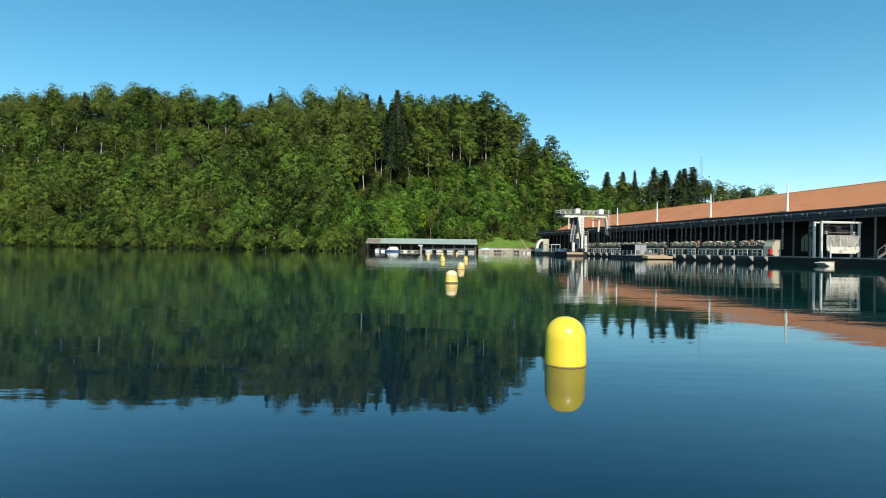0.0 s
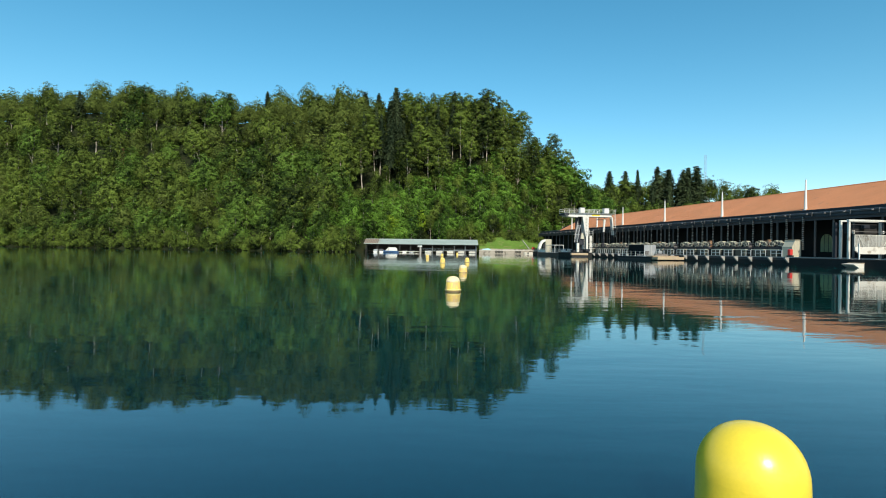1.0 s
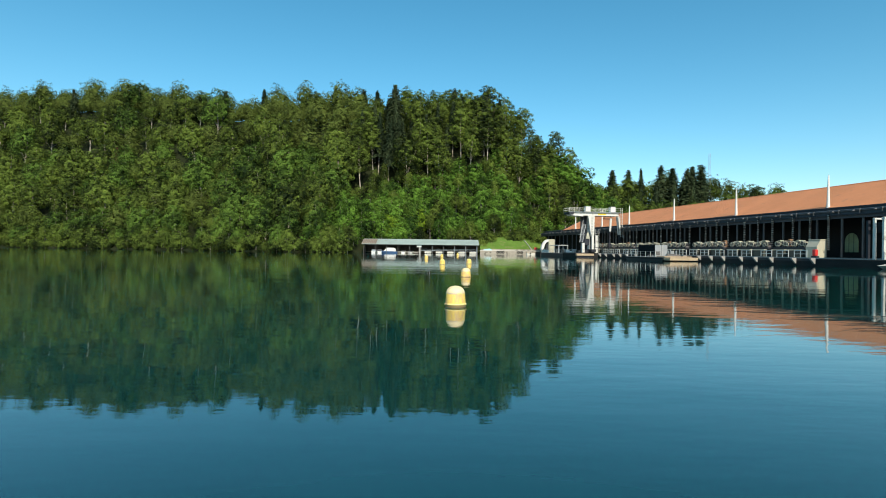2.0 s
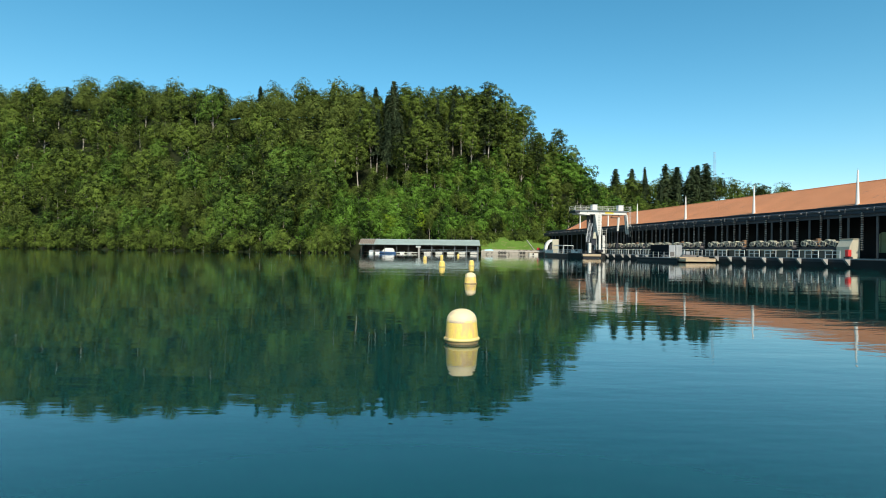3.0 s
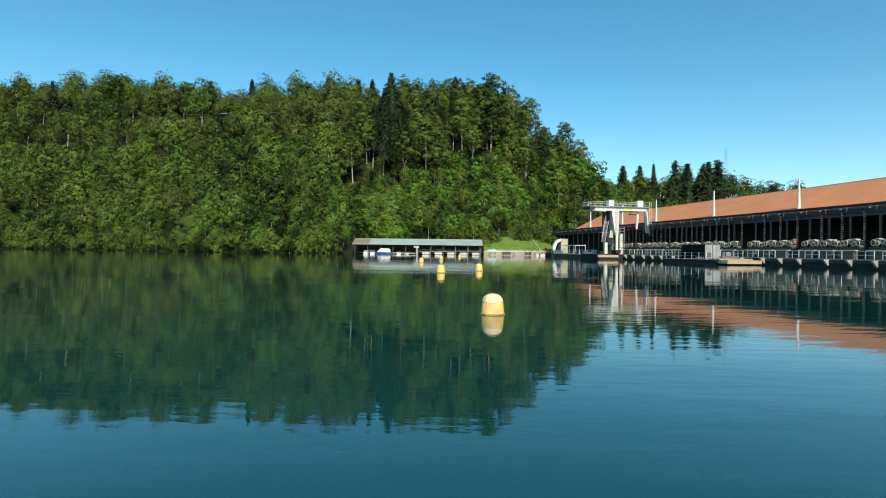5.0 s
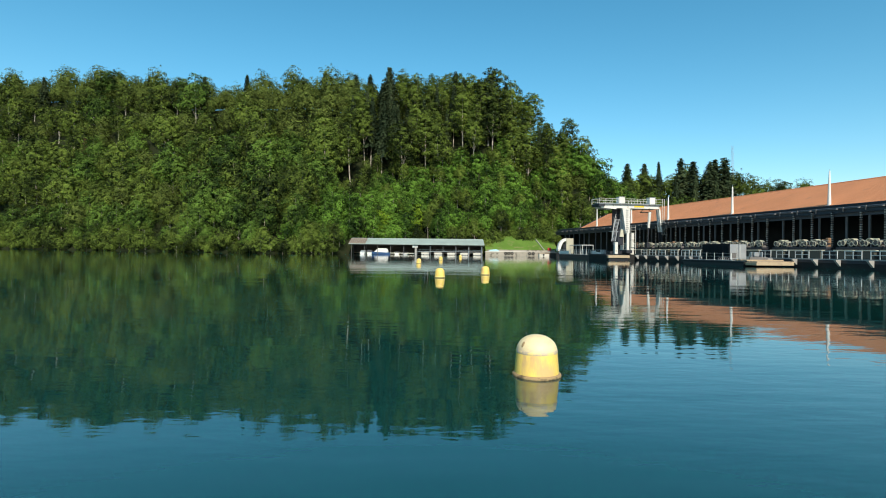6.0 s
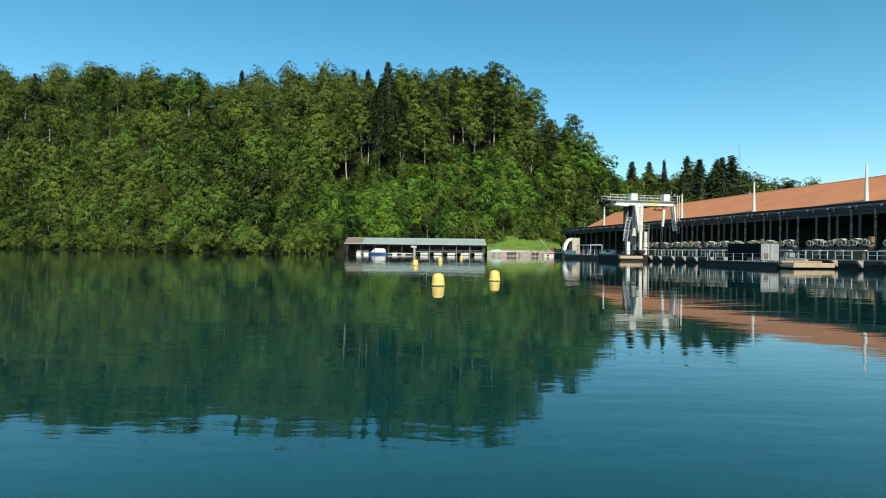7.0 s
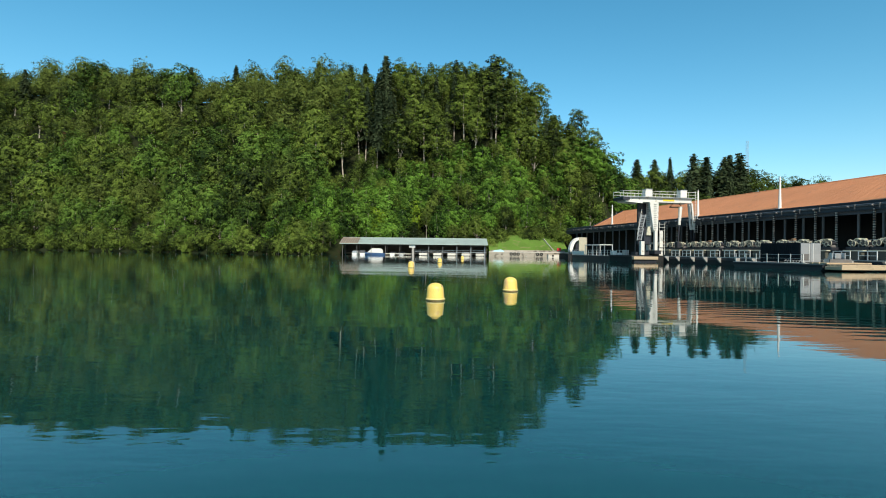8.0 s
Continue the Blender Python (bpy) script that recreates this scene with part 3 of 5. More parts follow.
for x, y, s in ((60, 247, 1.7), (64, 251, 1.7), (68.5, 255, 1.75), (73, 259, 1.8), (66, 263, 1.8), (78, 266, 1.8), (56, 246, 1.6), (84, 275, 1.9), (71, 266, 1.8), (90, 284, 1.9), (80, 280, 1.8)):
    plant("young%d" % random.randrange(4), x, y, s, wide=1.25)
for i in range(70):
    x = random.uniform(38, 84)
    y = along(SHORE, x) + random.uniform(7, 32)
    v, u = (x - 60.2) * 0.989 + (y - 93.2) * 0.146, (y - 93.2) * 0.989 - (x - 60.2) * 0.146
    if not (-11 < v < 11 and u < 150):
        plant("young%d" % random.randrange(4), x, y, random.uniform(1.0, 1.6), wide=1.2)
# saplings under the tall trees on the crest of the spur
for i in range(74):
    x = -46 + i * 1.42 + random.uniform(-0.8, 0.8)
    plant("beech%d" % random.randrange(2), x, along(CREST_Y, x) + (2.5 if i % 2 else -1.5) + random.uniform(-1.5, 1.5), random.uniform(0.42, 0.6), single=False, low=0.0)
# young trees that close the ground at the foot of the spur, beside the bridge
for i in range(46):
    u, v = 131.5 + (i // 6) * 2.7 + random.uniform(-0.8, 0.8), -15.0 + (i % 6) * 2.3 + random.uniform(-0.7, 0.7)
    q = FAR @ Vector((v, u, 0))
    if u < 140:
        plant("shrub%d" % random.randrange(3), q.x, q.y, random.uniform(0.55, 0.8))
    else:
        plant("young%d" % random.randrange(4), q.x, q.y, random.uniform(0.5, 0.8))
for i in range(28):
    u, v = 147.5 + (i // 5) * 2.6 + random.uniform(-0.7, 0.7), -3.0 + (i % 5) * 2.7 + random.uniform(-0.7, 0.7)
    q = FAR @ Vector((v, u, 0))
    plant("young%d" % random.randrange(4), q.x, q.y, random.uniform(0.55, 0.85))
# shrubs at the top of the grass bank
for i in range(13):
    x = 13.5 + i * 1.9 + random.uniform(-0.4, 0.4)
    plant("shrub%d" % random.randrange(3), x, 212.9 + random.uniform(-0.4, 0.5), random.uniform(0.6, 0.85), z=3.6)
    plant("young%d" % random.randrange(4), x + 0.8, 216.0, random.uniform(0.55, 0.8))
for i in range(16):
    plant("shrub%d" % random.randrange(3), 14 + i * 1.6, 214.6 + 0.5 * (i % 3), random.uniform(0.6, 0.8))
for i in range(15):
    plant("shrub%d" % random.randrange(3), 14 + i * 1.6, 212.2 + 0.3 * (i % 2), random.uniform(0.55, 0.75), z=5.6)
for i in range(16):
    q = FAR @ Vector((-5.5 + 0.95 * i, 146.6 + 1.3 * (i % 3), 0))
    plant("shrub%d" % random.randrange(3), q.x, q.y, random.uniform(0.85, 1.1), z=(8.4, 11.5, 14.5)[i % 3])
for x, y, s in ((24.5, 211.4, 0.8), (26.6, 210.8, 0.95), (28.8, 211.2, 0.9), (34.5, 210.0, 0.8), (36.2, 208.5, 0.75)):
    plant("shrub%d" % random.randrange(3), x, y, s, z=4.0)
for x, y, s in ((14.6, 208.5, 0.8), (17.0, 209.5, 0.9), (19.5, 211.2, 0.75)):
    plant("shrub1", x, y, s, z=2.4)
# shrubs along the waterline
x = -225
while x < -31:
    if random.random() < 0.34:
        plant("beech%d" % random.randrange(2), x, along(SHORE, x) + random.uniform(1.0, 3.0), random.uniform(0.36, 0.62), low=0.0)
    plant("shrub%d" % random.randrange(3), x, along(SHORE, x) + random.uniform(-0.2, 1.6), random.uniform(0.55, 1.3))
    x += random.uniform(2.2, 3.6)
# a hedge of undergrowth along the crest
for i in range(150):
    x = -332 + 2.65 * i
    plant("shrub%d" % random.randrange(3), x, along(CREST_Y, x) + random.uniform(1, 4), random.uniform(1.25, 1.6), single=False, low=-0.2)
# the beech wood that covers the hill: the nearer trees one by one, the rest as woodland
spots = []
for i in range(60000):
    x, y = random.uniform(-350, 215), random.uniform(190, 405)
    d = y - along(SHORE, x)
    if d < 4.5 or y > along(CREST_Y, x) + 20 or x < -0.87 * y - 4 or x > 0.62 * y or (-44 < x < 60 and y < 271) or (60 <= x < 70 and d < 8) or (116 < x < 150 and 295 < y < 312):
        continue
    near = 8.6 + 2.0 * min(1, d / 45)
    if all((x - a) ** 2 + (y - c) ** 2 > near * near for a, c in spots):
        spots.append((x, y))
gaps = []
for i in range(20000):
    x, y = random.uniform(-260, -40), random.uniform(200, 330)
    d = y - along(SHORE, x)
    if 6 < d and y < along(CREST_Y, x) + 4 and x > -0.87 * y and all((x - p) ** 2 + (y - c) ** 2 > 6.2 ** 2 for p, c in spots + gaps):
        gaps.append((x, y))
for x, y in gaps[:90]:
    plant("beech%d" % random.randrange(7), x, y, random.uniform(0.55, 0.8), single=False)
for i in range(66):
    x = -320 + 4.3 * i
    plant("beech%d" % random.randrange(2), x, along(CREST_Y, x) + random.uniform(-3, 3), random.uniform(0.5, 0.66), single=False, low=0.0)
spots.sort(key=lambda p: p[1] - along(SHORE, p[0]))
for i, (x, y) in enumerate(spots):
    d = y - along(SHORE, x)
    size = random.uniform(0.62, 0.85) if d < 14 else random.uniform(0.74, 1.28) * (0.84 if x > 66 else min(1.0, 0.93 + max(0, along(CREST_Y, x) - y) / 120) if x > -225 else 1)
    plant("beech%d" % (random.randrange(2) if d < 12 else random.randrange(7)), x, y, size, single=i < 180 or (x > 92 and y < 318))


def make_wood():
    whole = []
    for co, m in WOOD:
        a = np.array(m)
        whole.append(co @ a[:3, :3].T + a[:3, 3])
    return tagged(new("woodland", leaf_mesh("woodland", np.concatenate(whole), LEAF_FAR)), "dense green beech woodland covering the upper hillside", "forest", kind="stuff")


make_wood()


# ---- the power house and its intake deck, in its own axes: x away from the water, y along it ----
HALL = pose(61.03, 93.2, 0, 0, 0, 9.6)
FIRST, LAST = -45.0, 106.5
STEP = 3.02
# the gates stand in threes: where each three begins
THREES = (-28.4, -18.4, -8.4, 1.58, 11.57, 22.4, 32.2, 42.1, 51.9, 61.8, 71.7, 81.6, 91.5)
GATES = [g + STEP * k for g in THREES for k in range(3)]
COLUMN_X, RACK_X, HOIST_X, EDGE = -8.4, -8.9, -9.6, -14.5
HOUSE = thing("power_house", HALL, "long low power house with an orange tiled roof beside the lake", "building")


def make_roof():
    bm = B()
    eave, ridge, low, high, courses = -0.9, 8.3, 8.75, 13.32, 30
    outline = [(eave, low - 0.25)]
    for i in range(courses):
        f, g = i / courses, (i + 0.97) / courses
        outline += [(eave + (ridge - eave) * f, low + (high - low) * f), (eave + (ridge - eave) * g, low + (high - low) * g - 0.035)]
    outline += [(ridge, high - 0.03), (17.5, 8.72), (17.5, 8.50), (ridge, high - 0.26)]
    prism(bm, outline, FIRST, LAST)
    part("roof", bm, TILE, HOUSE, "orange clay tile roof laid in courses")
    part("ridge_cap", rod(B(), (ridge, FIRST, high - 0.06), (ridge, LAST, high - 0.06), 0.15, seg=8), TILE, HOUSE)
    bm = B()
    prism(bm, ((-1.02, 8.45), (ridge, 13.06), (17.6, 8.45), (17.6, 8.90), (ridge, 13.48), (-1.02, 8.90)), LAST, LAST + 0.18)
    part("verge_board", bm, STEEL_DARK, HOUSE)
    bm = B()
    prism(bm, ((0.2, 0.6), (0.2, 8.5), (ridge, 12.95), (16.6, 8.5), (16.6, 0.6)), LAST - 0.6, LAST - 0.3)
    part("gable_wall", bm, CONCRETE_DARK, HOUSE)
    part("gutter", box(B(), -1.14, -0.90, FIRST, LAST, 8.56, 8.78, 0.03), STEEL_DARK, HOUSE)
    bm = B()
    prism(bm, ((-0.95, 8.52), (-0.95, 8.44), (-8.6, 7.52), (-8.6, 7.60)), FIRST, LAST)
    part("skirt_roof", bm, STEEL_BLUE, HOUSE, "blue-grey sheet steel skirt under the eave")
    for k in range(5):
        x = -2.2 - 1.5 * k
        z = 8.56 - 0.1203 * (-0.95 - x) + 0.02
        part("skirt_batten", bar(B(), (x, FIRST, z), (x, LAST, z), 0.05, 0.06), STEEL_DARK, HOUSE)
    part("runway_beam", box(B(), -8.75, -8.45, FIRST, LAST, 6.98, 7.54), STEEL_BLUE, HOUSE)
    part("runway_flange", box(B(), -9.0, -8.3, FIRST, LAST, 6.86, 6.98), STEEL_DARK, HOUSE)
    part("lower_beam", box(B(), -8.62, -8.4, FIRST, LAST, 6.46, 6.86), STEEL_BLUE, HOUSE)
    part("cable_tray", box(B(), -9.0, -8.80, FIRST, LAST, 7.38, 7.46), COLUMN, HOUSE)
    part("ceiling_panel", box(B(), -8.3, 0.6, FIRST, LAST, 7.30, 7.42), INSIDE_SHADE, HOUSE)
    part("hall_wall", box(B(), 0.6, 0.9, FIRST, LAST, 0.9, 8.42), INSIDE_SHADE, HOUSE)
    part("rear_wall", box(B(), 16.2, 16.6, FIRST, LAST, 0.9, 8.45), CONCRETE, HOUSE)
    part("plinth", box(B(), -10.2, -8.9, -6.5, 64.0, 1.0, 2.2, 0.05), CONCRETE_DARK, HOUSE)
    col = rack = teeth = bracket = lamp = None
    for i, g in enumerate(GATES):
        y = g + 2.36
        if col is None:
            bm = B()
            box(bm, -0.10, 0.10, -0.02, 0.02, 0, 6.0)
            box(bm, -0.10, -0.08, -0.10, 0.10, 0, 6.0)
            box(bm, 0.08, 0.10, -0.10, 0.10, 0, 6.0)
            box(bm, -0.2, 0.2, -0.2, 0.2, 0, 0.05)
            col = part("column", bm, COLUMN, HOUSE)
            col.matrix_basis = pose(COLUMN_X, y, 1.0)
            bm = B()
            bar(bm, (-8.7, 0, 6.95), (-0.95, 0, 8.40), 0.09, 0.12)
            bar(bm, (-8.98, 0, 7.05), (-8.98, 0, 7.62), 0.14, 0.1)
            bracket = part("bracket", bm, COLUMN, HOUSE)
            bracket.matrix_basis = pose(0, y, 0)
            bm = B()
            lathe(bm, ((0.0, 0.16), (0.05, 0.15), (0.20, 0.0), (0.17, -0.03), (0.0, -0.03)), 10)
            bar(bm, (0, 0, 0.1), (0.25, 0, 0.2), 0.04, 0.04)
            lamp = part("lamp_shade", bm, COLUMN, HOUSE, "grey enamel lamp shade")
            lamp.matrix_basis = pose(-9.12, y + 0.8, 7.34)
        else:
            again("column", col, HOUSE, pose(COLUMN_X, y, 1.0))
            again("bracket", bracket, HOUSE, pose(0, y, 0))
            again("lamp_shade", lamp, HOUSE, pose(-9.12, y + 0.8, 7.34))
        if not -10 < g < 63:
            continue
        if rack is None:
            rack = part("lifting_bar", box(B(), -0.07, 0.07, -0.07, 0.07, 0, 5.05), STEEL_DARK, HOUSE, "dark lifting bar with pale rack teeth")
            rack.matrix_basis = pose(RACK_X, g, 2.1)
            bm = B()
            for k in range(17):
                box(bm, -0.12, 0.09, -0.10, 0.095, 0.10 + 0.29 * k, 0.25 + 0.29 * k)
            teeth = tagged(part("rack_strip", bm, RACK, rack), kind="stuff")
        else:
            bar_copy = again("lifting_bar", rack, HOUSE, pose(RACK_X, g, 2.1 + random.choice((0, 0, 0, -0.15, 0.15))))
            tagged(again("rack_strip", teeth, bar_copy, Matrix.Identity(4)), kind="stuff")


make_roof()


def make_arch():
    bm = B()
    prism(bm, [(-1.1, 0), (1.1, 0), (1.1, 1.6)] + [(1.1 * math.cos(a), 1.6 + 1.3 * math.sin(a)) for a in np.linspace(0.2, 2.94, 9)] + [(-1.1, 1.6)], -0.04, 0.04)
    # raised pale green base colour stands in for daylight seen through the arch
    pane = part("arched_window", bm, shade("pale green panes with daylight in their colour", (0.46, 0.52, 0.30), 0.15, scale=3, spread=0.3), HOUSE, "arched window, the daylight beyond put into its pale green panes")
    pane.matrix_basis = pose(0.52, -3.2, 1.9, 0, 0, 90)
    for k in (-0.4, 0.4):
        part("glazing_bar", box(B(), k - 0.03, k + 0.03, -0.08, 0.08, 0.0, 2.75), STEEL_DARK, pane)


make_arch()


def make_deck():
    d = thing("intake_deck", HALL, "dark concrete intake deck with sloping piers standing in the lake", "dam", kind="structure")
    end = 64.0
    part("forebay_sill", box(B(), -11.0, 0.6, end, 112.0, -3.0, 1.0, 0.05), CONCRETE_DARK, d)
    part("deck_slab", box(B(), EDGE, 0.6, FIRST, end, 0.78, 1.06, 0.04), CONCRETE, d)
    part("deck_edge", box(B(), EDGE - 0.12, EDGE, FIRST, end, 0.98, 1.12), CONCRETE, d)
    part("edge_girder", box(B(), EDGE - 0.10, EDGE, FIRST, end, 0.62, 0.976), STEEL_DARK, d)
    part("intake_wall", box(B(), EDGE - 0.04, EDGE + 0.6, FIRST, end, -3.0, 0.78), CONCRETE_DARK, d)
    first = None
    for g in GATES:
        y = g + 3.4
        if -19 < y < -13 or y > 63:
            continue
        if first is None:
            bm = B()
            prism(bm, ((EDGE - 0.13, 1.02), (EDGE - 0.85, 1.02), (EDGE - 0.82, 0.90), (EDGE - 0.22, 0.26), (EDGE - 0.13, 0.26)), -0.14, 0.14)
            first = part("corbel", bm, CONCRETE, d, "pale triangular corbel under the deck edge")
            first.matrix_basis = pose(0, y, 0)
        else:
            again("corbel", first, d, pose(0, y, 0))
    # the forebay landing under the crane, and the block at the lift
    part("crane_landing", box(B(), -20.5, EDGE - 0.13, 49.9, 58.0, -2.0, 1.1, 0.05), CONCRETE_DARK, d)
    part("landing_kerb", box(B(), -20.65, -20.5, 49.9, 58.0, 0.9, 1.15), STEEL_DARK, d)
    part("lift_block", box(B(), -16.0, EDGE - 0.13, FIRST, -13.5, -2.0, 1.0, 0.05), CONCRETE_DARK, d)
    return d


make_deck()


def make_mast(y):
    m = thing("mast", HALL @ pose(-0.4, y, 8.75), "tapered white steel mast standing on the eave", "mast", "masts along the eave")
    part("pole", rod(B(), (0, 0, 0.1), (0, 0, 5.2), 0.26, 0.10, 12), WHITE, m)
    bm = B()
    box(bm, -0.35, 0.35, -0.35, 0.35, -0.12, 0.12, 0.03)
    part("foot", bm, GREY, m)
    part("tip", rod(B(), (0, 0, 5.2), (0, 0, 5.5), 0.03, 0.02, 6), GREY, m)
    return m


for y in (-20.3, 0.0, 20.3, 40.6, 60.9, 76.8, 96.0):
    make_mast(y)


CASE_RUST = shade("rust-orange machine paint", (0.25, 0.145, 0.08), 0.6, scale=3.0, spread=0.3, stain=(0.16, 0.09, 0.05), stain_share=0.45, bump=0.15)
PEDESTAL = shade("greenish-grey hoist pedestal", (0.060, 0.062, 0.048), 0.8, scale=2.0, spread=0.4, stain=(0.03, 0.03, 0.026), stain_share=0.50, bump=0.2)


def make_hoist(y, rusty=False, motor=0.2, wheels=((-1.0, 0.23, 0.66), (-0.52, 0.29, 0.76), (0.02, 0.22, 0.86), (0.42, 0.25, 0.66), (0.92, 0.28, 0.74))):
    h = thing("gate_hoist", HALL @ pose(HOIST_X, y, 2.2) @ Matrix.Diagonal((1.1, 1.1, 1.18, 1)), "gate hoist with a rusty orange gear case and ringed wheels" if rusty else "beige gate hoist with ringed gear wheels on a dark bed",
              "hoist", "gate hoists along the deck")
    part("bed", box(B(), -0.5, 0.5, -1.3, 1.3, 0.0, 0.3, 0.03), STEEL_DARK, h)
    for k, (s, w, z) in enumerate(wheels):
        x = -0.40 + 0.09 * (k % 3)
        drum = part("drum", rod(B(), (x + 0.05, s, z), (0.25, s, z), w * 0.7, seg=12), COLUMN if k % 2 else STEEL_DARK, h)
        part("rim", torus(B(), Matrix.Translation((x, s, z)) @ pose(0, 0, 0, 0, 90, 10 * (k % 3 - 1)), w, 0.052, 14, 5), CREAM, drum)
        bm = B()
        box(bm, x - 0.02, x + 0.02, s - 0.03, s + 0.03, z - w, z + w)
        box(bm, x - 0.025, x + 0.015, s - w, s + w, z - 0.03, z + 0.03)
        part("spokes", bm, COLUMN, drum)
        bm = B()
        prism(bm, ((-0.3, 0.28), (0.35, 0.28), (0.15, z), (-0.15, z)), s - 0.07, s + 0.07)
        part("bearing", bm, STEEL_DARK if k % 2 else COLUMN, h)
    bm = B()
    outer = [(motor + 0.42 * math.cos(t), 0.74 + 0.46 * math.sin(t)) for t in np.linspace(0.3, 2.4, 8)]
    inner = [(motor + 0.35 * math.cos(t), 0.74 + 0.39 * math.sin(t)) for t in np.linspace(2.4, 0.3, 8)]
    prism(bm, outer + inner, -0.30, 0.32, axis="x")
    part("wheel_hood", bm, CREAM, h)
    case = CASE_RUST if rusty else CREAM
    part("motor", rod(B(), (0.1, -motor - 0.35, 1.0), (0.1, -motor + 0.3, 1.0), 0.17, seg=10), case, h)
    part("gear_case", box(B(), -0.05, 0.42, -motor - 0.62, -motor - 0.2, 0.3, 1.32 if rusty else 1.02, 0.06), case, h)
    part("shaft", rod(B(), (-0.1, -1.25, 0.98), (-0.1, 1.25, 0.98), 0.035, seg=6), GREY, h)
    part("pedestal", box(B(), -0.95, -0.52, -0.95, 0.95, -1.2, -0.12, 0.04), PEDESTAL, h)
    part("foot_plate", box(B(), -1.0, -0.45, -1.15, 1.15, -0.12, 0.0, 0.02), CREAM, h)
    return h


def make_rail():
    """A deck railing panel, one bay long."""
    r = thing("railing", HALL @ pose(EDGE + 0.3, -9.3, 1.06), "white tubular railing panel along the deck edge", "railing", "deck railings")
    post = None
    for y in (-1.02, 0.0, 1.02):
        if post is None:
            post = part("post", box(B(), -0.035, 0.035, -0.035, 0.035, 0, 0.98), WHITE, r)
            post.matrix_basis = pose(0, y, 0)
        else:
            again("post", post, r, pose(0, y, 0))
    part("top_rail", box(B(), -0.035, 0.035, -1.07, 1.07, 0.94, 1.01), WHITE, r)
    part("mid_rail", box(B(), -0.03, 0.03, -1.0, 1.0, 0.49, 0.545), WHITE, r)
    return r


rail = make_rail()
places = [g + 0.9 for g in GATES if -9 < g < 62]
hoists = [make_hoist(places[1]), make_hoist(places[2], True, 0.5), make_hoist(places[3], False, -0.4, ((-0.95, 0.27, 0.72), (-0.4, 0.22, 0.62), (0.0, 0.24, 0.90), (0.5, 0.29, 0.74), (1.0, 0.22, 0.68)))]
for i, y in enumerate(places[4:]):
    copy_thing(hoists[1 if i in (2, 7, 12, 16) else 2 * (i % 2)], HALL @ pose(HOIST_X + random.uniform(-0.08, 0.08), y + random.uniform(-0.12, 0.12), 2.2, 0, 0, random.uniform(-2, 2)))
for g in GATES:
    y = g - 0.9
    if g > -22 and not (-19 < g < -8) and y < 49:
        copy_thing(rail, HALL @ pose(EDGE + 0.3, y + random.uniform(-0.06, 0.06), 1.06))


def make_cabinet():
    c = thing("control_cabinet", HALL @ pose(-9.8, -7.3, 1.06) @ Matrix.Diagonal((1.1, 1.15, 1.33, 1)), "beige control cabinet with sloping top beside the hoists", "cabinet")
    bm = B()
    prism(bm, ((-0.7, 0.0), (-0.7, 1.15), (-0.2, 1.85), (0.7, 1.85), (0.7, 0.0)), -0.8, 0.8)
    part("body", bm, CREAM, c)
    part("lid", box(B(), -0.28, 0.75, -0.88, 0.88, 1.85, 1.94, 0.03), CREAM, c)
    part("door", box(B(), -0.4, 0.4, -0.83, -0.8, 0.2, 1.5), CREAM, c)
    r = thing("fire_box", HALL @ pose(-11.7, -9.1, 1.06), "red hose cabinet on the intake deck", "hose box")
    part("body", box(B(), -0.25, 0.25, -0.28, 0.28, 0.25, 1.15, 0.08), RED, r)
    part("stand", box(B(), -0.25, 0.25, -0.4, 0.4, 0.0, 0.25), STEEL_DARK, r)


make_cabinet()


